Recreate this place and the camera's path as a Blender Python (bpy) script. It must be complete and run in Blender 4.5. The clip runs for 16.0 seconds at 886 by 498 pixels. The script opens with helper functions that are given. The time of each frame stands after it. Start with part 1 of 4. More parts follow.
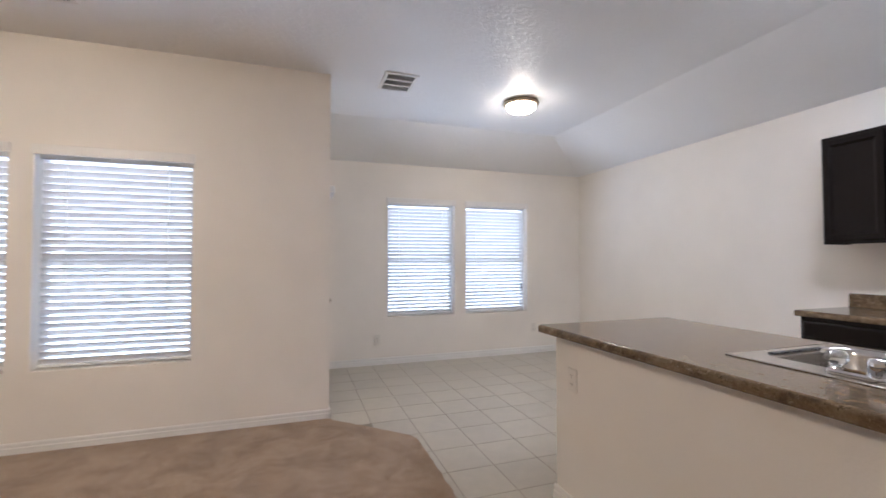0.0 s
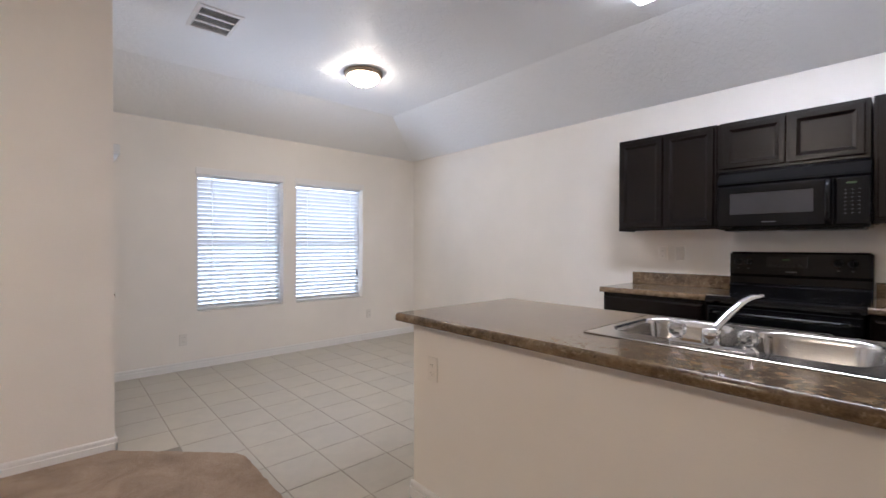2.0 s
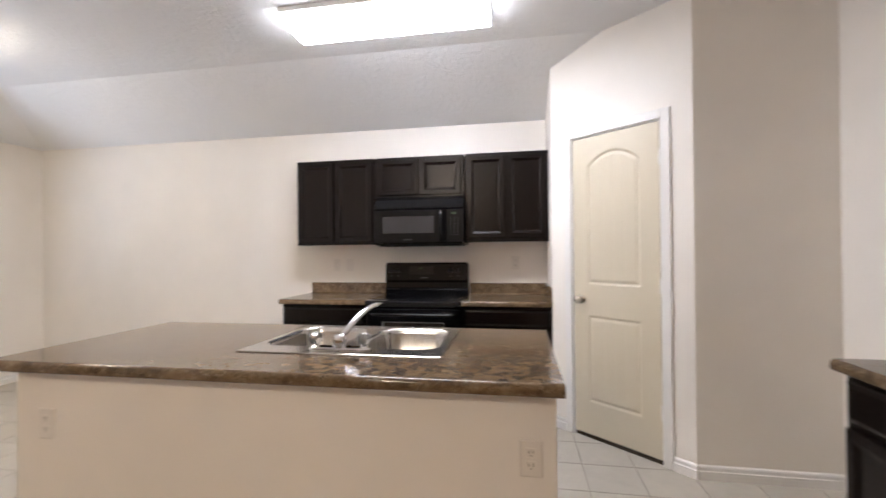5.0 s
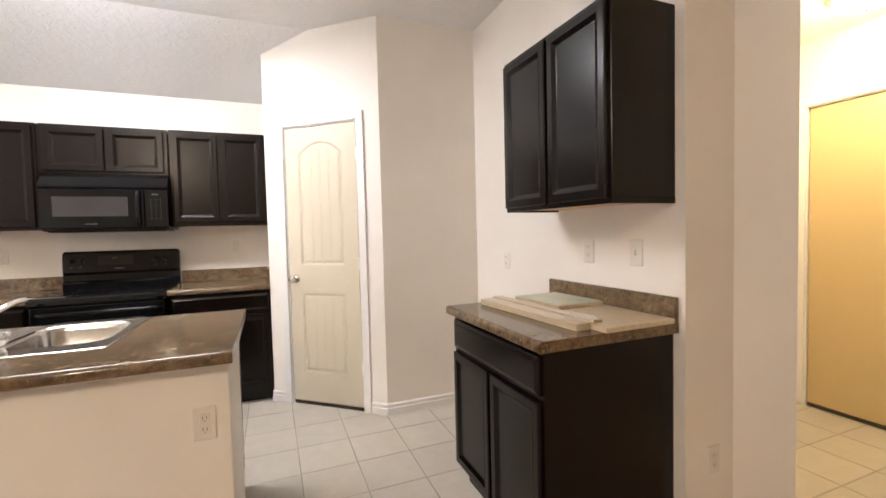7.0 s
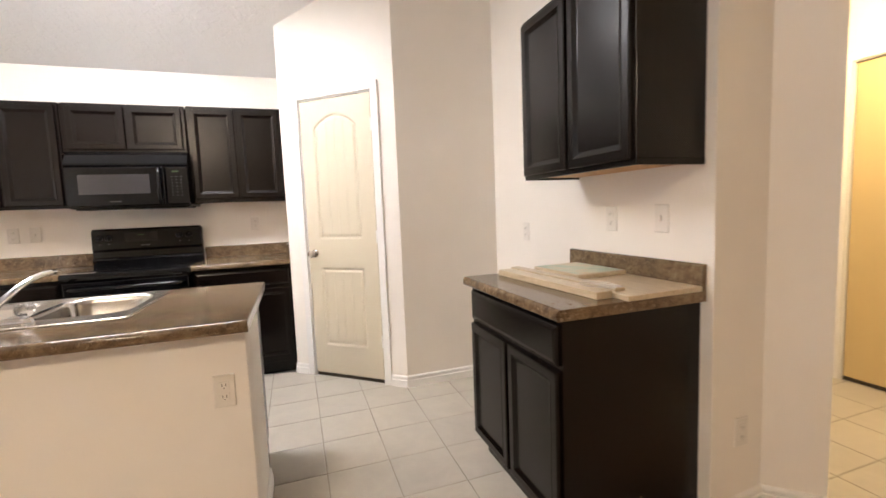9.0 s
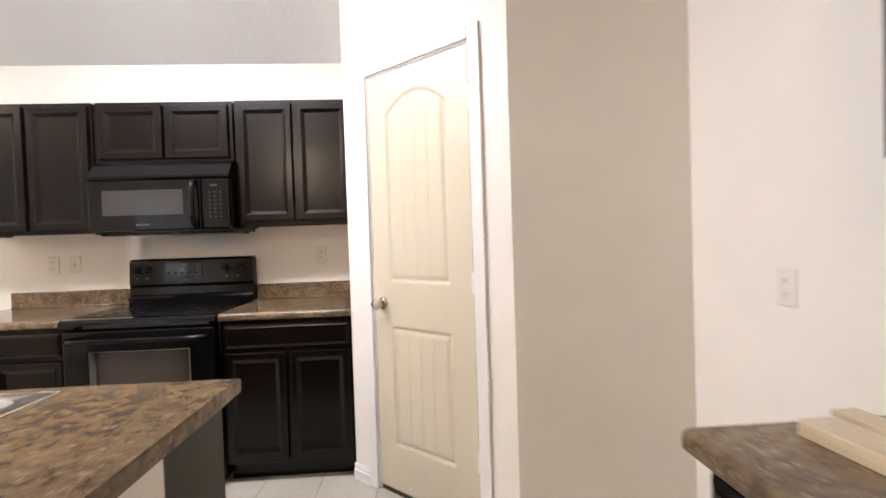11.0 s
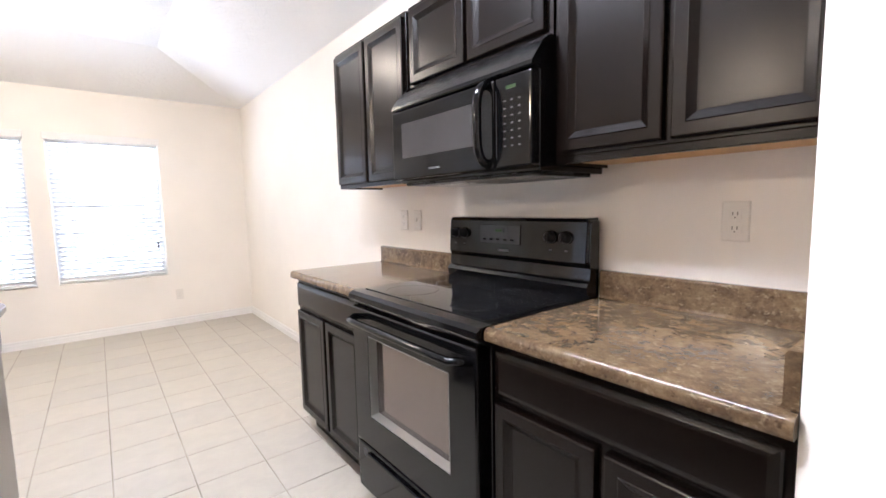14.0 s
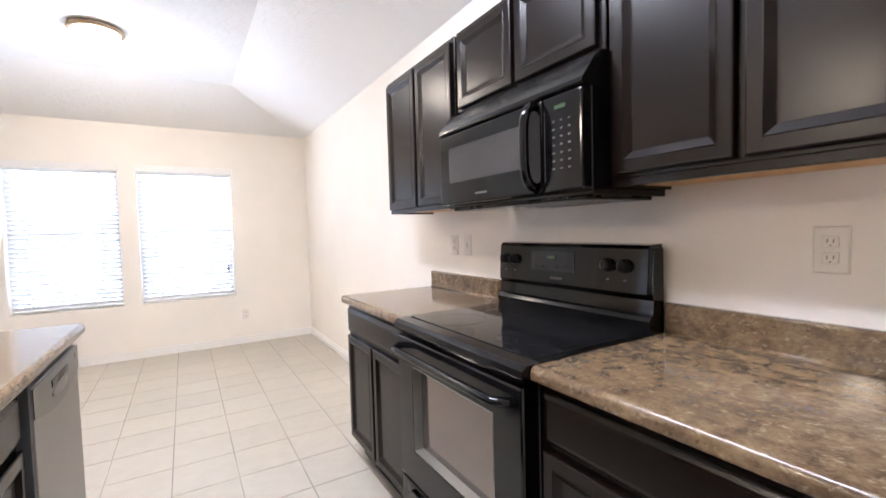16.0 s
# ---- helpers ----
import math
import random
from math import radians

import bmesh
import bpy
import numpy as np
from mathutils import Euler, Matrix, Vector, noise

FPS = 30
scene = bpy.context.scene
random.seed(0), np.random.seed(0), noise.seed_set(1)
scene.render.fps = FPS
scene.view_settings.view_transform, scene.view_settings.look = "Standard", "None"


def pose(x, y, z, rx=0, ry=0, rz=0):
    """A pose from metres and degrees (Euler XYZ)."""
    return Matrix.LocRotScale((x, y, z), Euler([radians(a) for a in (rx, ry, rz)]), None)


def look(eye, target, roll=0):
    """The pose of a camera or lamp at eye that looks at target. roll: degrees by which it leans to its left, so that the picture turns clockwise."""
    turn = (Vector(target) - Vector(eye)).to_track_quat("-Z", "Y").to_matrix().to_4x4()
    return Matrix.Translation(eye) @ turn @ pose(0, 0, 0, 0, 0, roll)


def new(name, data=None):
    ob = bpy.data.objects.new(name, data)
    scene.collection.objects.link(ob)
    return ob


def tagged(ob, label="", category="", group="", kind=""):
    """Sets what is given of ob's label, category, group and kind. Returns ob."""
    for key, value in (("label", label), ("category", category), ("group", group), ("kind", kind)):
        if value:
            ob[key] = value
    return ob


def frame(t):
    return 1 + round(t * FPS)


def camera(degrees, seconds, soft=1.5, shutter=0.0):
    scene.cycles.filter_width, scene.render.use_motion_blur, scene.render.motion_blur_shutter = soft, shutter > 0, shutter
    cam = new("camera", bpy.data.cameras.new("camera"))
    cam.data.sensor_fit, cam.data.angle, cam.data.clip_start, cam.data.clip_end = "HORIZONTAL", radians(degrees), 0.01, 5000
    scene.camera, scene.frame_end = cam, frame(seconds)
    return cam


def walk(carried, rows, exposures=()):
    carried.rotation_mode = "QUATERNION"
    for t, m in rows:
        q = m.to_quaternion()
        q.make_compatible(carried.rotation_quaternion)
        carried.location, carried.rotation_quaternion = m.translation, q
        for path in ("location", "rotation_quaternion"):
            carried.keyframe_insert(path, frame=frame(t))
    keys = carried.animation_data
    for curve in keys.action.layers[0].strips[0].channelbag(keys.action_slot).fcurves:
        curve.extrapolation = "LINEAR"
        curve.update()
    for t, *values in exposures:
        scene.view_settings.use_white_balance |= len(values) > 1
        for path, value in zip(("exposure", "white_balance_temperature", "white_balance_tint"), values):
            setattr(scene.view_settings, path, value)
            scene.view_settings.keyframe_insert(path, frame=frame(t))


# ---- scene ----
cam = camera(91.8, 16.0, 1.5, 0.4)
PATH = [
    (0, (0.833, -0.044, 1.257), (1.476, 1.85, 1.309), -0.1),
    (0.5, (0.829, 0.173, 1.254), (1.76, 1.943, 1.287), -0.8),
    (1, (0.809, 0.277, 1.246), (1.897, 1.955, 1.251), -0.9),
    (1.5, (0.817, 0.286, 1.241), (2.04, 1.868, 1.228), -0.4),
    (2, (0.825, 0.26, 1.241), (2.163, 1.747, 1.224), 0.1),
    (2.5, (0.83, 0.22, 1.243), (2.277, 1.601, 1.229), 0.4),
    (3, (0.848, 0.159, 1.246), (2.414, 1.403, 1.227), 0.2),
    (3.2, (0.871, 0.158, 1.24), (2.488, 1.334, 1.229), 0.2),
    (5.3, (0.764, -0.046, 1.311), (2.763, 0.036, 1.316), -1.2),
    (5.5, (0.754, -0.086, 1.315), (2.75, -0.202, 1.318), -1.7),
    (6, (0.701, -0.167, 1.32), (2.647, -0.63, 1.345), -2.1),
    (6.5, (0.602, -0.231, 1.313), (2.485, -0.905, 1.307), -1.4),
    (7, (0.504, -0.249, 1.291), (2.358, -0.994, 1.206), -1.4),
    (7.5, (0.437, -0.244, 1.27), (2.272, -1.026, 1.123), -1.1),
    (8, (0.405, -0.244, 1.275), (2.232, -1.047, 1.144), -1.1),
    (8.5, (0.413, -0.255, 1.279), (2.247, -1.044, 1.145), -1.2),
    (9, (0.534, -0.287, 1.252), (2.418, -0.932, 1.066), -2.3),
    (9.2, (0.639, -0.32, 1.242), (2.539, -0.913, 1.048), -1.8),
    (11.3, (2.023, -0.609, 1.273), (4.021, -0.588, 1.19), -2.2),
    (11.5, (2.207, -0.603, 1.285), (4.196, -0.443, 1.144), -3.0),
    (12, (2.566, -0.571, 1.316), (4.492, -0.034, 1.263), -0.5),
    (12.5, (2.868, -0.474, 1.287), (4.663, 0.405, 1.233), -0.8),
    (13, (3.083, -0.359, 1.29), (4.702, 0.812, 1.212), -2.2),
    (13.4, (3.176, -0.352, 1.273), (4.623, 1.021, 1.127), -2.6),
    (13.5, (3.19, -0.355, 1.271), (4.58, 1.074, 1.118), -1.6),
    (14, (3.234, -0.391, 1.25), (4.479, 1.162, 1.053), -1.2),
    (14.5, (3.24, -0.417, 1.235), (4.419, 1.183, 1.012), -1.7),
    (15, (3.243, -0.419, 1.281), (4.402, 1.21, 1.253), -1.2),
    (15.5, (3.25, -0.417, 1.295), (4.354, 1.251, 1.299), -1.1),
    (16, (3.308, -0.364, 1.266), (4.338, 1.348, 1.175), -1.6),
]
EXPOSURES = [(0.0, -0.33, 5450, 15), (3.2, -0.19, 5520, 15), (5.5, 0.08, 5900, 14), (6.0, 0.15, 5980, 14), (6.6, 0.42, 6120, 14), (9.2, 0.56, 6250, 14), (11.4, 0.48, 6050, 15), (12.4, 0.34, 5950, 15), (13.5, 0.74, 5650, 15), (15.0, 0.86, 5600, 15), (16.0, 0.74, 5600, 15)]
walk(cam, [(t, look(eye, target, roll)) for t, eye, target, roll in PATH], EXPOSURES)

# ---------- light and sky ----------
world = bpy.data.worlds.new("sky")
scene.world = world
world.use_nodes = True
_sky = world.node_tree.nodes.new("ShaderNodeTexSky")
_sky.sky_type, _sky.sun_disc = "NISHITA", False
_sky.sun_elevation, _sky.sun_rotation = radians(48), radians(200)
_bg = world.node_tree.nodes["Background"]
_bg.inputs[1].default_value = 0.06
world.node_tree.links.new(_sky.outputs[0], _bg.inputs[0])

sun = new("sun", bpy.data.lights.new("sun", "SUN"))
sun.data.energy, sun.data.angle, sun.data.color = 2.5, radians(0.5), (1.0, 0.95, 0.88)
sun.matrix_world = look((0, 0, 0), (0.35, 0.55, -0.75))

WINDOW_WATTS, TUBE, DOME, LIVING_DOME, FOYER_DOME = 21.0, 36.0, 88.0, 318.0, 104.0


def window_lamp(x, z, y, w, h):
    """Skylight that falls in through one window opening."""
    la = bpy.data.lights.new("window_daylight", "AREA")
    la.shape, la.size, la.size_y, la.energy, la.color = "RECTANGLE", w, h, WINDOW_WATTS * w * h, (0.80, 0.89, 1.0)
    ob = new("window_daylight", la)
    ob.matrix_world = look((x, y, z), (x, y - 1, z))
    return ob


# ---------- materials ----------
def nodes_of(name):
    m = bpy.data.materials.new(name)
    m.use_nodes = True
    nt = m.node_tree
    return m, nt, nt.nodes["Principled BSDF"], nt.links


def texcoord(nt, scale=(1, 1, 1), kind="Object"):
    tc, mp = nt.nodes.new("ShaderNodeTexCoord"), nt.nodes.new("ShaderNodeMapping")
    mp.inputs["Scale"].default_value = scale
    nt.links.new(tc.outputs[kind], mp.inputs[0])
    return mp.outputs[0]


def noise_tex(nt, vec, scale, detail=4, rough=0.55, dist=0.0):
    n = nt.nodes.new("ShaderNodeTexNoise")
    n.inputs["Scale"].default_value, n.inputs["Detail"].default_value = scale, detail
    n.inputs["Roughness"].default_value, n.inputs["Distortion"].default_value = rough, dist
    nt.links.new(vec, n.inputs["Vector"])
    return n.outputs["Fac"]


def ramp(nt, fac, stops):
    r = nt.nodes.new("ShaderNodeValToRGB")
    el = r.color_ramp.elements
    while len(el) < len(stops):
        el.new(0.5)
    for e, (p, c) in zip(el, stops):
        e.position, e.color = p, (*c, 1) if len(c) == 3 else c
    nt.links.new(fac, r.inputs[0])
    return r.outputs[0]


def mixc(nt, fac, a, b, mode="MIX"):
    m = nt.nodes.new("ShaderNodeMix")
    m.data_type, m.blend_type = "RGBA", mode
    for sock, v in ((m.inputs[0], fac), (m.inputs[6], a), (m.inputs[7], b)):
        if isinstance(v, (int, float)):
            sock.default_value = v
        elif isinstance(v, tuple):
            sock.default_value = (*v, 1)
        else:
            nt.links.new(v, sock)
    return m.outputs[2]


def bump(nt, bsdf, height, strength, dist):
    b = nt.nodes.new("ShaderNodeBump")
    b.inputs["Strength"].default_value, b.inputs["Distance"].default_value = strength, dist
    nt.links.new(height, b.inputs["Height"])
    nt.links.new(b.outputs[0], bsdf.inputs["Normal"])


def vary(c, k):
    return tuple(min(1, v * k) for v in c)


def paint(name, colour, rough=0.6, tex=90, strength=0.15, dist=0.002, mottle=0.04, big=1.3):
    """Rolled paint: faint large mottling, fine relief."""
    m, nt, b, ln = nodes_of(name)
    v = texcoord(nt)
    large = noise_tex(nt, v, big, 3)
    ln.new(ramp(nt, large, [(0.3, vary(colour, 1 - mottle)), (0.7, vary(colour, 1 + mottle))]), b.inputs["Base Color"])
    fine = noise_tex(nt, v, tex, 3)
    ln.new(ramp(nt, fine, [(0.3, (rough - 0.08,) * 3), (0.7, (rough + 0.08,) * 3)]), b.inputs["Roughness"])
    bump(nt, b, fine, strength, dist)
    return m


M_WALL = paint("wall_paint", (0.83, 0.785, 0.72), 0.55, 70, 0.18, 0.003)
M_TRIM = paint("trim_paint", (0.80, 0.78, 0.75), 0.35, 25, 0.05, 0.001, 0.02)
M_DOOR = paint("cream_door_paint", (0.625, 0.555, 0.42), 0.42, 160, 0.06, 0.001, 0.02)
M_ENTRY = paint("entry_door_paint", (0.60, 0.46, 0.235), 0.5, 120, 0.05, 0.001, 0.03)
M_PLATE = paint("plate_plastic", (0.76, 0.72, 0.66), 0.35, 10, 0.0, 0.001, 0.01)
M_SLOTL = paint("outlet_slot", (0.28, 0.25, 0.21), 0.5, 10, 0, 0.001, 0.0)
M_SLOT = paint("slot_dark", (0.03, 0.03, 0.03), 0.5, 10, 0, 0.001, 0.0)


def ceiling_material():
    """Knockdown plaster: flat islands with soft edges over a white ground."""
    m, nt, b, ln = nodes_of("ceiling_plaster")
    v = texcoord(nt)
    large = noise_tex(nt, v, 0.9, 3)
    ln.new(ramp(nt, large, [(0.3, (0.83, 0.825, 0.82)), (0.7, (0.87, 0.865, 0.86))]), b.inputs["Base Color"])
    b.inputs["Roughness"].default_value = 0.46
    b.inputs["Specular IOR Level"].default_value = 0.35
    isl = ramp(nt, noise_tex(nt, v, 22, 5, 0.6, 0.6), [(0.46, (0, 0, 0)), (0.56, (1, 1, 1))])
    bump(nt, b, isl, 0.45, 0.003)
    return m


def tile_material():
    m, nt, b, ln = nodes_of("floor_tile_ceramic")
    v = texcoord(nt)
    oi = nt.nodes.new("ShaderNodeObjectInfo")
    off = nt.nodes.new("ShaderNodeVectorMath")
    off.operation = "MULTIPLY_ADD"
    ln.new(oi.outputs["Random"], off.inputs[0])
    off.inputs[1].default_value = (17, 31, 5)
    ln.new(v, off.inputs[2])
    n1 = noise_tex(nt, off.outputs[0], 9, 5, 0.6, 0.4)
    n2 = noise_tex(nt, off.outputs[0], 70, 3)
    c1 = ramp(nt, n1, [(0.3, (0.445, 0.41, 0.347)), (0.7, (0.51, 0.47, 0.40))])
    tone = ramp(nt, oi.outputs["Random"], [(0.0, (0.955, 0.955, 0.955)), (1.0, (1.02, 1.015, 1.0))])
    col = mixc(nt, 1.0, c1, tone, "MULTIPLY")
    ln.new(col, b.inputs["Base Color"])
    ln.new(ramp(nt, n1, [(0.3, (0.36,) * 3), (0.7, (0.50,) * 3)]), b.inputs["Roughness"])
    bump(nt, b, n2, 0.06, 0.002)
    return m


def carpet_material():
    m, nt, b, ln = nodes_of("carpet_pile")
    v = texcoord(nt)
    n0 = noise_tex(nt, v, 4.2, 6, 0.7, 0.5)
    n1 = noise_tex(nt, v, 220, 2, 0.7)
    n2 = noise_tex(nt, v, 26, 4)
    big = ramp(nt, n0, [(0.36, (0.215, 0.132, 0.073)), (0.48, (0.335, 0.222, 0.132)), (0.62, (0.44, 0.31, 0.20))])
    col = mixc(nt, 0.35, big, ramp(nt, n1, [(0.3, (0.19, 0.12, 0.07)), (0.7, (0.50, 0.37, 0.25))]))
    ln.new(col, b.inputs["Base Color"])
    b.inputs["Roughness"].default_value = 0.95
    b.inputs["Sheen Weight"].default_value = 0.25
    add = nt.nodes.new("ShaderNodeMath")
    add.operation = "ADD"
    ln.new(n1, add.inputs[0])
    ln.new(n2, add.inputs[1])
    bump(nt, b, add.outputs[0], 0.9, 0.012)
    return m


def laminate_material():
    """Brown mottled stone-look laminate, glossy: tan and olive clouds, cream streaks, dark brown flecks."""
    m, nt, b, ln = nodes_of("counter_laminate")
    v = texcoord(nt, (1.0, 0.78, 1.0), "Object")
    u = texcoord(nt, (1.0, 0.85, 1.0), "Object")
    n1 = noise_tex(nt, v, 4.5, 4, 0.55, 0.4)
    n2 = noise_tex(nt, v, 30, 7, 0.66, 0.15)
    n3 = noise_tex(nt, u, 150, 3, 0.6)
    n4 = noise_tex(nt, u, 52, 5, 0.62, 0.1)
    n5 = noise_tex(nt, v, 64, 4, 0.6, 0.2)
    col = ramp(nt, n2, [(0.30, (0.074, 0.046, 0.026)), (0.44, (0.128, 0.085, 0.049)), (0.54, (0.178, 0.126, 0.073)), (0.70, (0.236, 0.178, 0.108))])
    cloud = ramp(nt, n1, [(0.34, (0.70, 0.665, 0.63)), (0.66, (1.06, 1.02, 0.96))])
    col = mixc(nt, 1.0, col, cloud, "MULTIPLY")
    speck = ramp(nt, n5, [(0.58, (0, 0, 0)), (0.68, (0.7, 0.7, 0.7))])
    col = mixc(nt, speck, col, (0.30, 0.235, 0.150))
    fleck = ramp(nt, n4, [(0.33, (0.92, 0.92, 0.92)), (0.40, (0, 0, 0))])
    where = ramp(nt, n1, [(0.40, (1, 1, 1)), (0.62, (0.30, 0.30, 0.30))])
    col = mixc(nt, mixc(nt, 1.0, fleck, where, "MULTIPLY"), col, (0.036, 0.017, 0.010))
    col = mixc(nt, 0.08, col, ramp(nt, n3, [(0.4, (0.05, 0.03, 0.018)), (0.6, (0.30, 0.24, 0.17))]))
    ln.new(col, b.inputs["Base Color"])
    ln.new(ramp(nt, n1, [(0.3, (0.105,) * 3), (0.7, (0.135,) * 3)]), b.inputs["Roughness"])
    b.inputs["Specular IOR Level"].default_value = 0.40
    bump(nt, b, n3, 0.006, 0.001)
    return m


def stained_wood(name, dark, light, rough, stretch=(1, 1, 0.08), coat=0.0, spec=0.5):
    m, nt, b, ln = nodes_of(name)
    v = texcoord(nt, stretch)
    g = noise_tex(nt, v, 60, 5, 0.6, 0.5)
    w = noise_tex(nt, texcoord(nt), 3, 3)
    col = mixc(nt, 0.25, ramp(nt, g, [(0.3, dark), (0.7, light)]), ramp(nt, w, [(0.3, dark), (0.7, light)]))
    ln.new(col, b.inputs["Base Color"])
    ln.new(ramp(nt, w, [(0.3, (rough - 0.01,) * 3), (0.7, (rough + 0.015,) * 3)]), b.inputs["Roughness"])
    b.inputs["Coat Weight"].default_value, b.inputs["Coat Roughness"].default_value = coat, 0.25
    b.inputs["Specular IOR Level"].default_value = spec
    bump(nt, b, g, 0.006, 0.001)
    return m


def plain(name, colour, rough, metal=0.0, smudge=0.05, scale=6.0, **extra):
    m, nt, b, ln = nodes_of(name)
    v = texcoord(nt)
    n = noise_tex(nt, v, scale, 4)
    ln.new(ramp(nt, n, [(0.3, vary(colour, 0.93)), (0.7, vary(colour, 1.07))]), b.inputs["Base Color"])
    ln.new(ramp(nt, n, [(0.3, (max(0.01, rough - smudge),) * 3), (0.7, (rough + smudge,) * 3)]), b.inputs["Roughness"])
    b.inputs["Metallic"].default_value = metal
    for key, value in extra.items():
        b.inputs[key.replace("_", " ")].default_value = value
    return m


def brushed(name, colour, rough, stretch, uneven=0.09, relief=0.03):
    m, nt, b, ln = nodes_of(name)
    g = noise_tex(nt, texcoord(nt, stretch), 40, 3)
    ln.new(ramp(nt, g, [(0.3, vary(colour, 1 - uneven)), (0.7, vary(colour, 1 + uneven))]), b.inputs["Base Color"])
    ln.new(ramp(nt, g, [(0.3, (rough - uneven * 0.6,) * 3), (0.7, (rough + uneven * 0.8,) * 3)]), b.inputs["Roughness"])
    b.inputs["Metallic"].default_value = 1.0
    bump(nt, b, g, relief, 0.0005)
    return m


def glowing(name, colour, strength, base=(0.9, 0.9, 0.88)):
    m, nt, b, ln = nodes_of(name)
    b.inputs["Base Color"].default_value = (*base, 1)
    b.inputs["Roughness"].default_value = 0.3
    b.inputs["Emission Color"].default_value = (*colour, 1)
    b.inputs["Emission Strength"].default_value = strength
    return m


def slat_material():
    m, nt, b, ln = nodes_of("blind_slat_vinyl")
    v = texcoord(nt)
    n = noise_tex(nt, v, 14, 3)
    ln.new(ramp(nt, n, [(0.3, (0.80, 0.80, 0.79)), (0.7, (0.86, 0.86, 0.85))]), b.inputs["Base Color"])
    b.inputs["Roughness"].default_value = 0.45
    tr = nt.nodes.new("ShaderNodeBsdfTranslucent")
    tr.inputs[0].default_value = (0.89, 0.87, 0.89, 1)
    mx = nt.nodes.new("ShaderNodeMixShader")
    mx.inputs[0].default_value = 0.06
    out = nt.nodes["Material Output"]
    ln.new(b.outputs[0], mx.inputs[1])
    ln.new(tr.outputs[0], mx.inputs[2])
    ln.new(mx.outputs[0], out.inputs[0])
    return m


def faded_sheet():
    """Pale green sheet, worn through to beige in patches."""
    m, nt, b, ln = nodes_of("faded_green_sheet")
    n = noise_tex(nt, texcoord(nt), 11, 5, 0.6, 0.4)
    ln.new(ramp(nt, n, [(0.38, (0.40, 0.50, 0.40)), (0.52, (0.53, 0.57, 0.45)), (0.62, (0.60, 0.52, 0.38))]), b.inputs["Base Color"])
    b.inputs["Roughness"].default_value = 0.45
    return m


M_CEIL, M_TILE, M_CARPET, M_LAM, M_SLAT = ceiling_material(), tile_material(), carpet_material(), laminate_material(), slat_material()
M_GROUT = paint("grout", (0.315, 0.282, 0.232), 0.9, 300, 0.3, 0.002, 0.36, 2.6)
M_ESP = stained_wood("espresso_wood", (0.0038, 0.0020, 0.0015), (0.0054, 0.0030, 0.0022), 0.25, spec=0.28)
M_RAW = stained_wood("raw_maple_ply", (0.52, 0.29, 0.105), (0.66, 0.40, 0.165), 0.5)
M_BLACK = plain("black_enamel", (0.004, 0.004, 0.0045), 0.11, Specular_IOR_Level=0.31)
M_BLKPL = plain("black_plastic", (0.006, 0.006, 0.0065), 0.28, Specular_IOR_Level=0.25)
M_BGLASS = plain("black_glass", (0.006, 0.006, 0.007), 0.05, smudge=0.02)
M_OVENGLASS = plain("oven_window_glass", (0.23, 0.20, 0.185), 0.09, 0.75, 0.03)
M_REVEAL = plain("oven_window_reveal", (0.20, 0.195, 0.18), 0.32, 0.6, 0.05)
M_GREYGLASS = plain("microwave_window_screen", (0.034, 0.032, 0.032), 0.12, smudge=0.03)
M_STEEL = brushed("brushed_stainless", (0.62, 0.60, 0.57), 0.26, (30, 1, 1))
M_STEELRIM = brushed("polished_stainless", (0.60, 0.585, 0.56), 0.20, (2, 0.15, 2), 0.03, 0.004)
M_CHROME = plain("chrome", (0.82, 0.82, 0.83), 0.06, 1.0, 0.03)
M_NICKEL = plain("satin_nickel", (0.52, 0.47, 0.41), 0.25, 1.0)
M_BRONZE = plain("brushed_bronze_ring", (0.46, 0.37, 0.27), 0.42, 1.0)
M_ACRYL = plain("clear_acrylic", (0.93, 0.95, 0.95), 0.05, smudge=0.02, Transmission_Weight=0.9, IOR=1.45)
M_GLASS = plain("window_glass", (0.95, 0.97, 0.97), 0.01, smudge=0.005, Transmission_Weight=1.0, IOR=1.45)
M_VINYL = plain("white_vinyl_frame", (0.78, 0.78, 0.77), 0.4)
M_TUBE = glowing("tube_light_diffuser", (1.0, 0.97, 0.94), TUBE * 1.2)
M_TUBESIDE = glowing("tube_light_side_lens", (1.0, 0.97, 0.94), TUBE * 0.40)
M_DOMEGLASS = glowing("dome_frosted_glass", (1.0, 0.83, 0.60), DOME)
M_FOYGLASS = glowing("foyer_dome_frosted_glass", (1.0, 0.76, 0.42), FOYER_DOME)
M_GREEN = glowing("green_display", (0.30, 0.8, 0.10), 0.04, (0.01, 0.02, 0.01))
M_LIVGLASS = glowing("living_dome_frosted_glass", (1.0, 0.79, 0.53), LIVING_DOME)
M_MARK = plain("printed_mark", (0.085, 0.085, 0.082), 0.5)
M_DW = plain("grey_stainless_panel", (0.235, 0.222, 0.212), 0.34, 0.9, 0.04, 2.0)
M_DWTOP = plain("grey_control_panel", (0.135, 0.126, 0.120), 0.30, 0.8, 0.04, 2.0)
M_FILM = plain("clear_plastic_film", (0.96, 0.96, 0.95), 0.12, smudge=0.04, Alpha=0.10)
M_BURNER = plain("burner_print", (0.035, 0.035, 0.037), 0.12)
M_FENCE = plain("ground_soil", (0.24, 0.20, 0.14), 0.9)
M_WRAP = stained_wood("pale_wood_board", (0.46, 0.36, 0.225), (0.66, 0.545, 0.385), 0.30, (0.15, 1, 1), 0.3)
M_GREENB = faded_sheet()
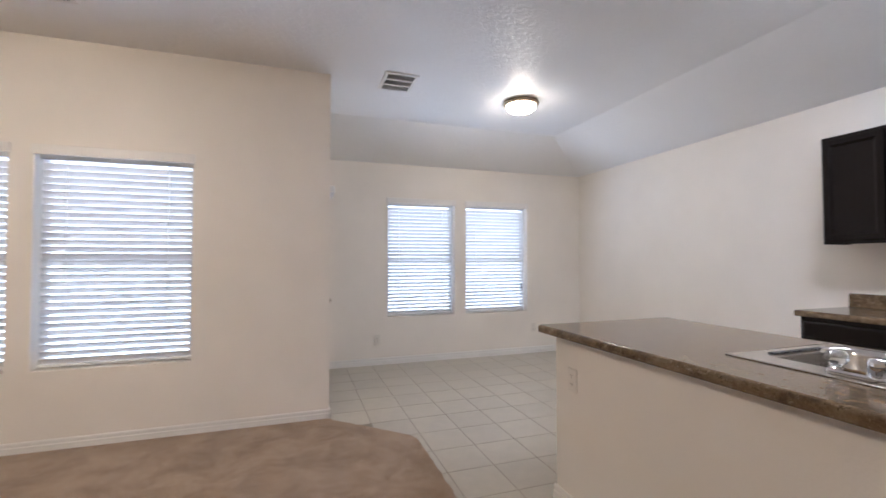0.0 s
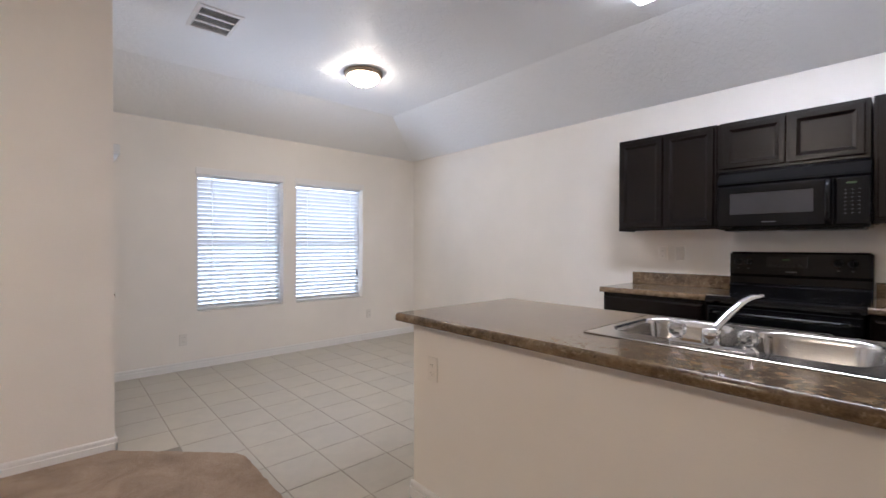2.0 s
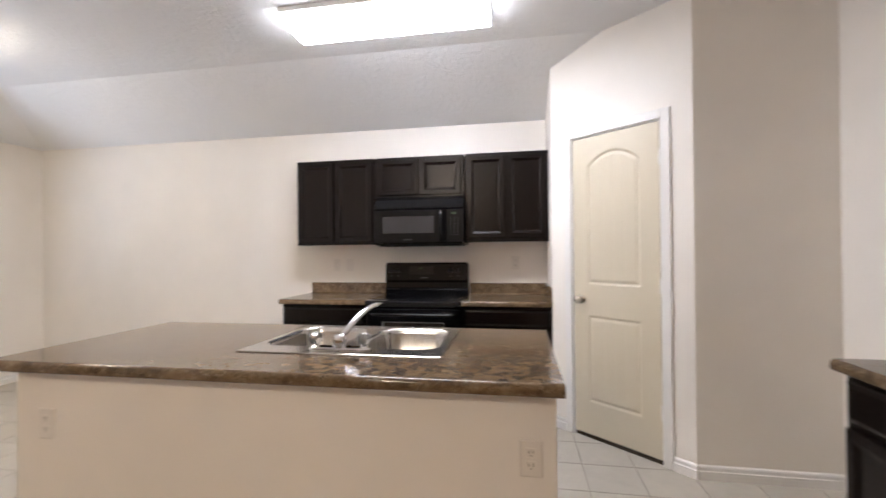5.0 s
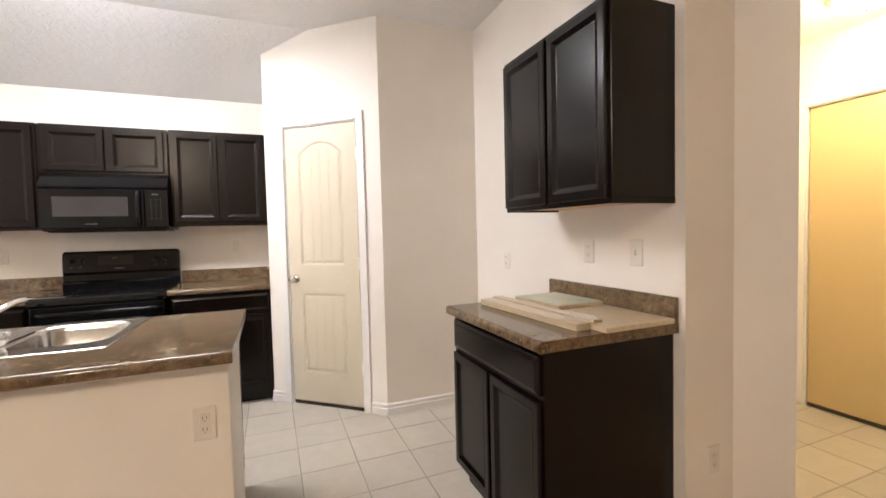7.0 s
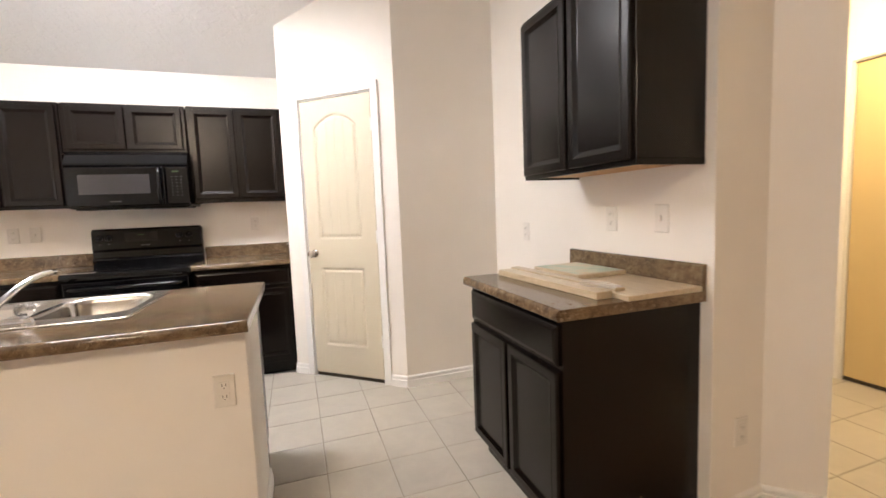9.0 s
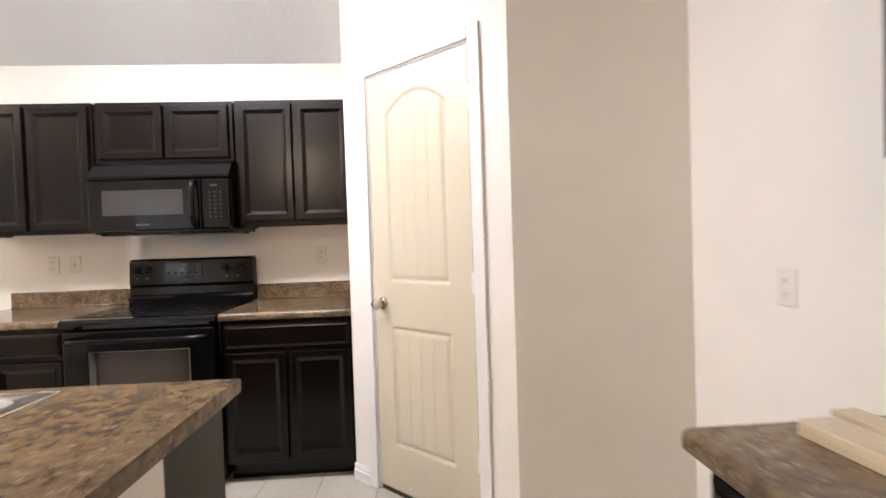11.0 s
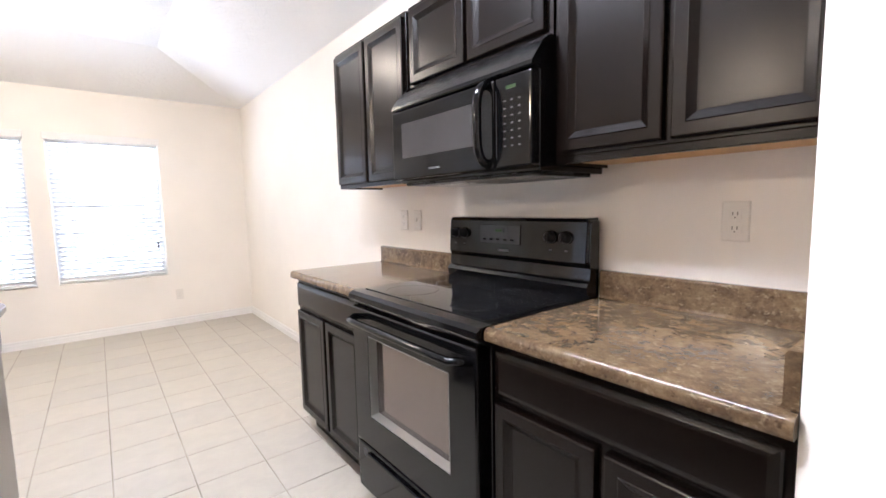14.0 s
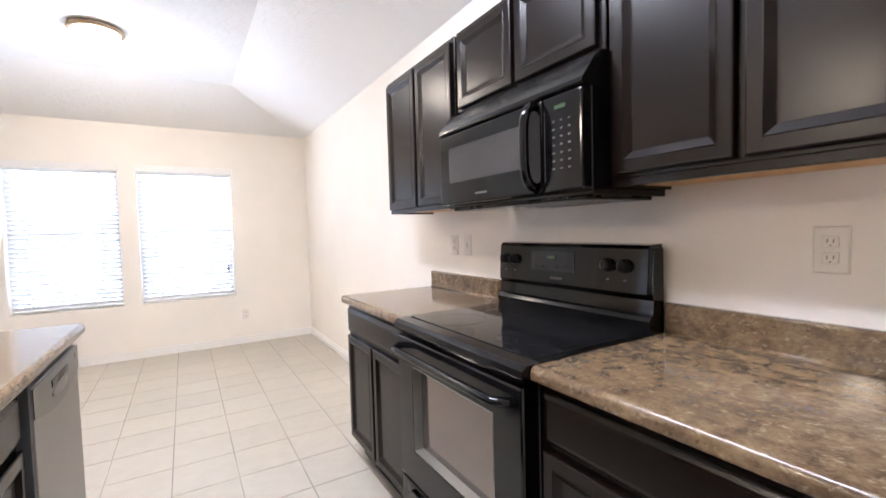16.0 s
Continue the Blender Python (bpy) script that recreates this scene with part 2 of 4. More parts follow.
# dark brown of sweep and tassel, also the painted shade under the pantry door
M_RUB_SHADE = plain("dark_sweep_and_shade", (0.05, 0.035, 0.02), 0.7)


# ---------- mesh helpers ----------
def mesh_object(name, bm, mat, smooth=False):
    me = bpy.data.meshes.new(name)
    bm.normal_update()
    bm.to_mesh(me)
    bm.free()
    if smooth:
        for p in me.polygons:
            p.use_smooth = True
    me.materials.append(mat)
    return new(name, me)


def part(name, bm, mat, parent, label="", smooth=False):
    ob = mesh_object(name, bm, mat, smooth)
    ob.parent = parent
    return tagged(ob, label) if label else ob


def structure(name, bm, mat, label, category, smooth=False):
    return tagged(mesh_object(name, bm, mat, smooth), label, category, kind="structure")


def thing(name, m, label, category, group="", kind=""):
    ob = new(name)
    ob.empty_display_size = 0.1
    ob.matrix_world = m
    return tagged(ob, label, category, group, kind)


def box(x0, y0, z0, x1, y1, z1, bev=0.0, seg=1, bm=None):
    bm = bm or bmesh.new()
    r = bmesh.ops.create_cube(bm, size=1)
    for v in r["verts"]:
        v.co = Vector((x0 + (v.co.x + 0.5) * (x1 - x0), y0 + (v.co.y + 0.5) * (y1 - y0), z0 + (v.co.z + 0.5) * (z1 - z0)))
    if bev:
        edges = list({e for v in r["verts"] for e in v.link_edges})
        bmesh.ops.bevel(bm, geom=edges, offset=bev, segments=seg, profile=0.5, affect="EDGES")
    return bm


def bridge(bm, loops, cap0=False, cap1=False):
    rings = [[bm.verts.new(p) for p in lp] for lp in loops]
    n = len(rings[0])
    for a, b in zip(rings, rings[1:]):
        for i in range(n):
            bm.faces.new((a[i], a[(i + 1) % n], b[(i + 1) % n], b[i]))
    if cap0:
        bm.faces.new(rings[0][::-1])
    if cap1:
        bm.faces.new(rings[-1])
    bmesh.ops.recalc_face_normals(bm, faces=bm.faces)
    return bm


def rect(x0, z0, x1, z1, i, y):
    return [(x0 + i, y, z0 + i), (x1 - i, y, z0 + i), (x1 - i, y, z1 - i), (x0 + i, y, z1 - i)]


def rrect(x0, y0, x1, y1, r, z, n=6):
    pts = []
    for cx, cy, a0 in ((x1 - r, y1 - r, 0), (x0 + r, y1 - r, 90), (x0 + r, y0 + r, 180), (x1 - r, y0 + r, 270)):
        for k in range(n + 1):
            a = radians(a0 + 90 * k / n)
            pts.append((cx + r * math.cos(a), cy + r * math.sin(a), z))
    return pts


def lathe(profile, n=32, axis="z", caps=True):
    """Surface of revolution from (radius, height) pairs."""
    bm = bmesh.new()
    loops = []
    for r, h in profile:
        ring = []
        for k in range(n):
            a = 2 * math.pi * k / n
            c, s = r * math.cos(a), r * math.sin(a)
            ring.append((c, s, h) if axis == "z" else (c, -h, s))
        loops.append(ring)
    return bridge(bm, loops, caps, caps)


def tube(points, radius, n=12, bm=None, ref=(0, 0, 1)):
    bm = bm or bmesh.new()
    pts = [Vector(p) for p in points]
    loops = []
    for i, p in enumerate(pts):
        d = (pts[min(i + 1, len(pts) - 1)] - pts[max(i - 1, 0)]).normalized()
        side = d.cross(Vector(ref))
        side = side.normalized() if side.length > 1e-4 else Vector((1, 0, 0))
        up = side.cross(d)
        rr = radius[i] if isinstance(radius, (list, tuple)) else radius
        loops.append([p + rr * (math.cos(2 * math.pi * k / n) * side + math.sin(2 * math.pi * k / n) * up) for k in range(n)])
    return bridge(bm, loops, True, True)


# ---------- structure ----------
EAST, NORTH, LIV_N, DIN_W, SOUTH_K = 4.64, 5.13, 3.50, 1.08, -1.70
FLAT, LOW = 2.76, 2.44
WEST, SOUTH = -5.2, -3.70
TOP = 2.84
PAN_A, PAN_B = (4.07, -0.2355), (3.42, -0.971)


def wall_x(name, x0, x1, y0, y1, z1, holes, mat, label):
    """A wall along x between y0 and y1, with holes (x0, z0, x1, z1) cut through."""
    bm = bmesh.new()
    xs = sorted({x0, x1, *[h[0] for h in holes], *[h[2] for h in holes]})
    for a, b in zip(xs, xs[1:]):
        cuts = sorted((h[1], h[3]) for h in holes if h[0] <= a + 1e-6 and h[2] >= b - 1e-6)
        z = -0.05
        for c0, c1 in cuts:
            box(a, y0, z, b, y1, c0, bm=bm)
            z = c1
        box(a, y0, z, b, y1, z1, bm=bm)
    bmesh.ops.remove_doubles(bm, verts=bm.verts, dist=1e-5)
    inner = [f for f in bm.faces if any(g is not f and (g.calc_center_median() - f.calc_center_median()).length < 1e-5 for e in f.edges for g in e.link_faces)]
    bmesh.ops.delete(bm, geom=inner, context="FACES_ONLY")
    return structure(name, bm, mat, label, "wall")


LIV_WINDOWS = [(-0.82, 0.53, 0.11, 1.985), (-1.88, 0.53, -0.955, 1.985)]
DIN_WINDOWS = [(1.875, 0.565, 2.750, 1.975), (2.902, 0.565, 3.796, 1.975)]
wall_x("wall_north", DIN_W - 0.15, EAST + 0.15, NORTH, NORTH + 0.16, TOP, DIN_WINDOWS, M_WALL, "off-white painted dining wall with two window openings")
wall_x("wall_living_north", WEST - 0.15, DIN_W - 0.15, LIV_N, LIV_N + 0.16, TOP, LIV_WINDOWS, M_WALL, "beige painted living room wall with two window openings")
structure("wall_east", box(EAST, PAN_A[1] - 0.1, -0.05, EAST + 0.15, NORTH, TOP), M_WALL, "off-white painted kitchen wall behind the range", "wall")
DOOR_Y0, DOOR_Y1 = 3.86, 4.72
bm = box(DIN_W - 0.15, LIV_N, -0.05, DIN_W, DOOR_Y0, TOP)
box(DIN_W - 0.15, DOOR_Y1, -0.05, DIN_W, NORTH, TOP, bm=bm)
box(DIN_W - 0.15, DOOR_Y0, 2.05, DIN_W, DOOR_Y1, TOP, bm=bm)
structure("wall_dining_west", bm, M_WALL, "off-white painted dining wall with a back door", "wall")
structure("wall_west", box(WEST - 0.15, SOUTH, -0.05, WEST, LIV_N, TOP), M_WALL, "plain beige painted living room wall", "wall")
ENTRY = (1.42, 2.33)
wall_x("wall_south", WEST - 0.15, 2.60, SOUTH - 0.15, SOUTH, TOP, [(ENTRY[0], -0.05, ENTRY[1], 2.075)], M_WALL, "warm-lit painted entry wall with a door opening")


def prism(points, z0, z1):
    bm = bmesh.new()
    return bridge(bm, [[(x, y, z0) for x, y in points], [(x, y, z1) for x, y in points]], True, True)


COL_C, COL_IN, COL_END = (1.663, SOUTH_K), (1.69, -2.01), (1.54, -2.16)
structure("wall_kitchen_south", prism([(3.60, SOUTH_K), COL_C, COL_IN, COL_END, (1.62, -2.25), (3.60, -2.25)], -0.05, TOP), M_WALL, "off-white painted wall ending in a warm-lit angled corner", "wall")
structure("wall_foyer_east", box(2.44, SOUTH, -0.05, 2.60, -2.25, TOP), M_WALL, "warm-lit painted foyer wall", "wall")
structure("wall_pantry_north", box(PAN_A[0], PAN_A[1] - 0.10, -0.05, EAST, PAN_A[1], TOP), M_WALL, "short off-white pantry wall beside the counter", "wall")
structure("wall_pantry_west", box(PAN_B[0], SOUTH_K, -0.05, PAN_B[0] + 0.10, PAN_B[1], TOP), M_WALL, "off-white pantry side wall", "wall")

# diagonal pantry wall, with a door opening, in its own frame
DIAG = math.hypot(PAN_B[0] - PAN_A[0], PAN_B[1] - PAN_A[1])
DIAG_A = math.degrees(math.atan2(PAN_B[1] - PAN_A[1], PAN_B[0] - PAN_A[0]))
P_DIAG = pose(PAN_A[0], PAN_A[1], 0, 0, 0, DIAG_A)
D0, D1, DH = 0.178, 0.803, 2.084
bm = box(0, 0, -0.05, D0, 0.10, TOP)
box(D1, 0, -0.05, DIAG, 0.10, TOP, bm=bm)
box(D0, 0, DH, D1, 0.10, TOP, bm=bm)
ob = structure("wall_pantry_diagonal", bm, M_WALL, "off-white angled pantry wall around a door", "wall")
ob.matrix_world = P_DIAG
structure("wall_pantry_back", prism([(EAST, -0.4), (EAST, -2.25), (EAST + 0.15, -2.25), (EAST + 0.15, -0.4)], -0.05, TOP), M_WALL, "plain wall closing the pantry", "wall")
structure("wall_pantry_south", box(3.60, -2.25, -0.05, EAST, -2.10, TOP), M_WALL, "plain wall closing the pantry", "wall")

# ceiling: flat field, slopes down to the east and north walls, lower foyer
CE, CN = 3.785, 4.44
bm = bmesh.new()
def face(*pts):
    bm.faces.new([bm.verts.new(p) for p in pts])
LX, LY = DIN_W - 0.10, LIV_N + 0.10
face((WEST - 0.1, SOUTH - 0.1, FLAT), (CE, SOUTH - 0.1, FLAT), (CE, LY, FLAT), (LX, LY, FLAT), (WEST - 0.1, LY, FLAT))
face((LX, LY, FLAT), (CE, LY, FLAT), (CE, CN, FLAT), (LX, CN, FLAT))
K = (FLAT - LOW) / (EAST - CE)
face((CE, SOUTH - 0.1, FLAT), (EAST + 0.1, SOUTH - 0.1, LOW - 0.1 * K), (EAST + 0.1, NORTH, LOW - 0.1 * K), (EAST, NORTH, LOW), (CE, CN, FLAT), (CE, LY, FLAT))
face((LX, CN, FLAT), (CE, CN, FLAT), (EAST, NORTH, LOW), (EAST, NORTH + 0.1, LOW - 0.045), (LX, NORTH + 0.1, LOW - 0.045), (LX, NORTH, LOW))
bmesh.ops.remove_doubles(bm, verts=bm.verts, dist=1e-4)
bmesh.ops.recalc_face_normals(bm, faces=bm.faces)
r = bmesh.ops.extrude_face_region(bm, geom=list(bm.faces))
for v in r["geom"]:
    if isinstance(v, bmesh.types.BMVert):
        v.co.z += 0.12
bmesh.ops.recalc_face_normals(bm, faces=bm.faces)
structure("ceiling", bm, M_CEIL, "white knockdown-textured ceiling sloping down to the walls", "ceiling")
structure("ceiling_foyer", box(1.60, SOUTH, 2.51, 2.44, -2.25, 2.64), M_CEIL, "lower white foyer ceiling lit warm", "ceiling")

# unseen slab added over the house as a roof, keeps daylight out
structure("roof", box(WEST - 0.6, SOUTH - 0.6, 2.96, EAST + 0.6, NORTH + 0.6, 3.06), M_WALL, "unseen roof slab added to block daylight", "roof")
structure("ground", prism([(-400, -400), (400, -400), (400, 400), (-400, 400)], -0.40, -0.12), M_FENCE, "bare soil ground around the house", "ground")

floor = structure("floor", box(DIN_W - 0.15, SOUTH - 0.1, -0.06, EAST + 0.1, NORTH + 0.1, -0.0025), M_GROUT, "grey-beige grout bed of the tiled floor", "floor")
fray = random.Random(5)
edge_pts = [(1.64 + fray.uniform(-0.005, 0.005), 0.5 + 0.03 * k + fray.uniform(-0.006, 0.006)) for k in range(81)]
edge_pts += [(1.64 - 0.0207 * k + fray.uniform(-0.007, 0.007), 2.925 + 0.0205 * k + fray.uniform(-0.007, 0.007)) for k in range(1, 28)]
carpet_pts = [(WEST, SOUTH), (0.4, SOUTH), (0.4, -2.9), (1.10, -2.20), (1.50, -2.16), (1.64, -2.02), *edge_pts, (1.06, 3.50), (WEST, 3.50)]
bm = prism(carpet_pts, -0.05, 0.012)
bmesh.ops.bevel(bm, geom=[e for e in bm.edges if e.verts[0].co.z > 0 and e.verts[1].co.z > 0], offset=0.004, segments=2, affect="EDGES")
structure("carpet", bm, M_CARPET, "tan cut-pile carpet with darker worn patches", "carpet")


def baseboard(p, q, name="baseboard", h=0.083):
    """Skirting with a stepped top along the line p-q; its face lies to the right of the way p to q."""
    (x0, y0), (x1, y1) = p, q
    d = Vector((x1 - x0, y1 - y0, 0))
    n = Vector((d.y, -d.x, 0)).normalized()
    prof = [(0, 0), (0.014, 0), (0.014, h * 0.60), (0.0085, h * 0.64), (0.0085, h * 0.80), (0.011, h * 0.83), (0.009, h * 0.93), (0.003, h), (0, h)]
    bm = bmesh.new()
    e = d.normalized() * 0.0
    loops = [[Vector((px, py, 0)) + n * a + Vector((0, 0, b)) + s for a, b in prof] for px, py, s in ((x0, y0, -e), (x1, y1, e))]
    bridge(bm, loops, True, True)
    return structure(name, bm, M_TRIM, "white painted stepped baseboard", "baseboard")


baseboard((DIN_W, NORTH), (EAST, NORTH))
baseboard((EAST, NORTH - 0.014), (EAST, 1.98))
baseboard((WEST, LIV_N), (DIN_W + 0.014, LIV_N))
baseboard((DIN_W, LIV_N - 0.014), (DIN_W, DOOR_Y0 - 0.06))
baseboard((DIN_W, DOOR_Y1 + 0.06), (DIN_W, NORTH - 0.014))
baseboard((PAN_B[0], PAN_B[1] - 0.006), (PAN_B[0], SOUTH_K))
baseboard((PAN_B[0] - 0.014, SOUTH_K), (2.49, SOUTH_K))
baseboard((1.69, SOUTH_K), (COL_C[0] - 0.01, SOUTH_K))
baseboard((COL_C[0], COL_C[1] + 0.012), COL_IN)
baseboard(COL_IN, COL_END)
baseboard((2.44, -2.25), (2.44, SOUTH))
baseboard((2.426, SOUTH), (ENTRY[1] + 0.06, SOUTH))
baseboard((ENTRY[0] - 0.06, SOUTH), (WEST, SOUTH))
baseboard((WEST, SOUTH), (WEST, LIV_N))
ux, uy = (PAN_B[0] - PAN_A[0]) / DIAG, (PAN_B[1] - PAN_A[1]) / DIAG
on_diag = lambda s: (PAN_A[0] + ux * s, PAN_A[1] + uy * s)
baseboard(on_diag(-0.005), on_diag(D0 - 0.058))
baseboard(on_diag(D1 + 0.058), on_diag(DIAG + 0.005))

# ---------- windows and blinds ----------
def window(name, x0, z0, x1, z1, yw, group):
    """Vinyl single-hung window set in the wall, with its sashes and panes."""
    w = thing(name, pose((x0 + x1) / 2, yw, z0), "white vinyl single-hung window deep in the wall", "window", group, "structure")
    a, b, h, y = -(x1 - x0) / 2, (x1 - x0) / 2, z1 - z0, 0.10
    fr = bmesh.new()
    bridge(fr, [rect(a, 0, b, h, 0, y), rect(a, 0, b, h, 0.035, y), rect(a, 0, b, h, 0.04, y + 0.02), rect(a, 0, b, h, 0.04, y + 0.055)])
    part("window_frame", fr, M_VINYL, w)
    part("meeting_rail", box(a + 0.03, y + 0.005, h / 2 - 0.02, b - 0.03, y + 0.035, h / 2 + 0.02, 0.003), M_VINYL, w)
    for k in (0, 1):
        p = part("pane", box(a + 0.04, y + 0.022 + 0.008 * k, 0.04 + k * (h / 2 - 0.02), b - 0.04, y + 0.026 + 0.008 * k, h / 2 - 0.02 + k * (h / 2 - 0.02)), M_GLASS, w)
        p.visible_shadow = False
    window_lamp((x0 + x1) / 2, (z0 + z1) / 2, yw + 0.30, x1 - x0 + 0.25, h + 0.25)
    return w


def blind(x0, z0, x1, z1, yw, n, tilt, group, label, nub):
    """Horizontal blind: valance, tilted slats, bottom rail, ladder cords."""
    b = thing("window_blind", pose((x0 + x1) / 2, yw, z0), label, "blind", group)
    w, h, y = (x1 - x0) / 2 - 0.009, z1 - z0, 0.040
    val = box(-w - 0.022, -0.052, h - 0.020, w + 0.022, -0.036, h + 0.048, 0.004, 2)
    part("valance", val, M_TRIM, b, "plain painted valance strip over the blind")
    part("head_rail", box(-w + 0.002, 0.015, h - 0.042, w - 0.002, 0.062, h - 0.003, 0.003), M_VINYL, b)
    part("bottom_rail", box(-w, y - 0.024, 0.010, w, y + 0.024, 0.028, 0.004, 2), M_VINYL, b)
    sm = bmesh.new()
    c, s = math.cos(radians(tilt)), math.sin(radians(tilt))
    prof = []
    for k in range(5):
        u = -0.025 + 0.0125 * k
        prof.append((u, 0.0035 * (1 - (u / 0.025) ** 2) + 0.0013))
    for k in range(4, -1, -1):
        u = -0.025 + 0.0125 * k
        prof.append((u, 0.0035 * (1 - (u / 0.025) ** 2) - 0.0013))
    bridge(sm, [[(xx, u * c - v * s, u * s + v * c) for u, v in prof] for xx in (-w + 0.004, w - 0.004)], True, True)
    first = part("slat", sm, M_SLAT, b)
    pitch = (h - 0.085) / n
    for k in range(n):
        o = first if k == 0 else first.copy()
        if k:
            scene.collection.objects.link(o)
        o.parent = b
        o.location = (0, y, 0.050 + pitch * k)
    for xx in (-w * 0.66, w * 0.66):
        cb = box(xx - 0.004, y - 0.0275, 0.028, xx + 0.004, y - 0.0265, h - 0.04)
        part("ladder_tape", cb, M_VINYL, b)
        part("ladder_tape", box(xx - 0.004, y + 0.0265, 0.028, xx + 0.004, y + 0.0275, h - 0.04), M_VINYL, b)
    if nub:
        part("cord_tassel", box(w * 0.86, y - 0.040, h * 0.20, w * 0.86 + 0.018, y - 0.030, h * 0.26, 0.003), M_RUB_SHADE, b, "small dark cord tassel")
        part("lift_cord", tube([(w * 0.86 + 0.009, y - 0.034, h * 0.26), (w * 0.86 + 0.009, y - 0.034, h * 0.6), (w * 0.86 + 0.009, y - 0.032, h - 0.05)], 0.0012, 6), M_VINYL, b)
    return b


for i, (x0, z0, x1, z1) in enumerate(DIN_WINDOWS):
    window("window_%d" % (i + 1), x0, z0, x1, z1, NORTH, "dining windows")
    blind(x0, z0, x1, z1, NORTH + 0.035, 30, -49, "dining blinds", "white slatted blind lowered over a dining window", i == 1)
for i, (x0, z0, x1, z1) in enumerate(LIV_WINDOWS):
    window("window_%d" % (i + 3), x0, z0, x1, z1, LIV_N, "living room windows")
    blind(x0, z0, x1, z1, LIV_N + 0.035, 29, -50, "living room blinds", "white slatted blind lowered over a living room window", False)


# ---------- doors ----------
def casing(w, h, m, side=0.057, label="white painted door casing"):
    """Trim round an opening of width w and height h, standing on the wall's face."""
    c = thing("door_trim", m, label, "door casing", kind="structure")
    for x0, x1 in ((-side, 0.0), (w, w + side)):
        bm = box(x0, -0.014, 0, x1, 0, h + side, 0.005, 2)
        part("jamb_casing", bm, M_TRIM, c)
    bm = box(0.0, -0.0135, h, w, 0, h + side, 0.005, 2)
    part("head_casing", bm, M_TRIM, c)
    jm = box(0, 0.0, 0, 0.008, 0.099, h)
    box(w - 0.008, 0.0, 0, w, 0.099, h, bm=jm)
    box(0.008, 0.0, h - 0.008, w - 0.008, 0.099, h, bm=jm)
    part("jamb", jm, M_TRIM, c)
    return c


def moulded_door(name, w, h, m, label, mat, nx=104, nz=300):
    """Moulded two-panel door: arched upper panel and square lower one, both with plank grooves."""
    d = thing(name, m, label, "door", kind="structure")
    sx0, sx1 = 0.113, w - 0.125

    def inside(x, z):
        """Depth inside the nearest panel outline; negative outside."""
        low = min(x - sx0, sx1 - x, z - 0.225, 0.815 - z)
        u = (x - (sx0 + sx1) / 2) / ((sx1 - sx0) / 2)
        top = 1.842 + 0.088 * (1 - min(1.0, u * u))
        up = min(x - sx0, sx1 - x, z - 1.035, (top - z) * 0.93)
        return max(low, up)

    def relief(x, z):
        q = inside(x, z)
        if q <= 0:
            return 0.0
        if q < 0.012:
            return 0.0085 * math.sin(q / 0.012 * math.pi / 2)
        if q < 0.030:
            return 0.0085 - 0.0065 * (q - 0.012) / 0.018
        r = 0.002
        if q > 0.036:
            g = ((x - sx0 - 0.03) / ((sx1 - sx0 - 0.06) / 4.0)) % 1.0
            g = min(g, 1 - g) * (sx1 - sx0 - 0.06) / 4.0
            r += max(0.0, 0.0035 * (1 - g / 0.0055))
        return r

    verts = [(w * i / nx, relief(w * i / nx, h * j / nz), h * j / nz) for j in range(nz + 1) for i in range(nx + 1)]
    row = nx + 1
    faces = [(j * row + i, j * row + i + 1, (j + 1) * row + i + 1, (j + 1) * row + i) for j in range(nz) for i in range(nx)]
    n = len(verts)
    verts += [(0, 0.035, 0), (w, 0.035, 0), (w, 0.035, h), (0, 0.035, h)]
    faces += [(n, n + 3, n + 2, n + 1)]
    faces += [tuple(range(0, row)) [::-1] + (n, n + 1)]
    faces += [tuple(nz * row + i for i in range(row)) + (n + 2, n + 3)]
    faces += [tuple(j * row for j in range(nz + 1)) + (n + 3, n)]
    faces += [tuple(j * row + nx for j in range(nz + 1))[::-1] + (n + 1, n + 2)]
    me = bpy.data.meshes.new("door_slab")
    me.from_pydata(verts, [], faces)
    me.materials.append(mat)
    for p in me.polygons[: nx * nz]:
        p.use_smooth = True
    slab = new("door_slab", me)
    slab.parent = d
    return d


def knob(parent, x, z, y=0.0):
    rose = part("knob_rose", lathe([(0.031, 0.0), (0.031, 0.004), (0.026, 0.010), (0.014, 0.013)], 24, "y"), M_NICKEL, parent, "satin nickel knob rose", True)
    rose.location = (x, y, z)
    k = part("door_knob", lathe([(0.011, 0.010), (0.011, 0.028), (0.018, 0.034), (0.026, 0.044), (0.027, 0.054), (0.021, 0.063), (0.009, 0.066)], 24, "y"), M_NICKEL, parent, "round satin nickel knob", True)
    k.location = (x, y, z)


def hinge(parent, x, z, y=0.0):
    bm = tube([(x, y - 0.004, z - 0.045), (x, y - 0.004, z), (x, y - 0.004, z + 0.045)], 0.006, 8)
    part("hinge", bm, M_TRIM, parent, "painted hinge")


casing(D1 - D0, DH, P_DIAG @ pose(D0, 0, 0))
door = moulded_door("door_1", D1 - D0 - 0.022, DH - 0.042, P_DIAG @ pose(D0 + 0.011, 0.002, 0.030), "closed cream two-panel pantry door with arched plank panels", M_DOOR)
knob(door, 0.058, 0.925)
for hz in (0.285, 1.045, 1.825):
    hinge(door, D1 - D0 - 0.020, hz)
# shade under the raised door leaf, put in as a dark strip
bm = box(D0 + 0.0082, 0.012, 0.0, D1 - 0.0082, 0.06, 0.029)
ob = structure("threshold", bm, M_RUB_SHADE, "dark strip standing in for the shaded gap under the pantry door", "threshold")
ob.matrix_world = P_DIAG

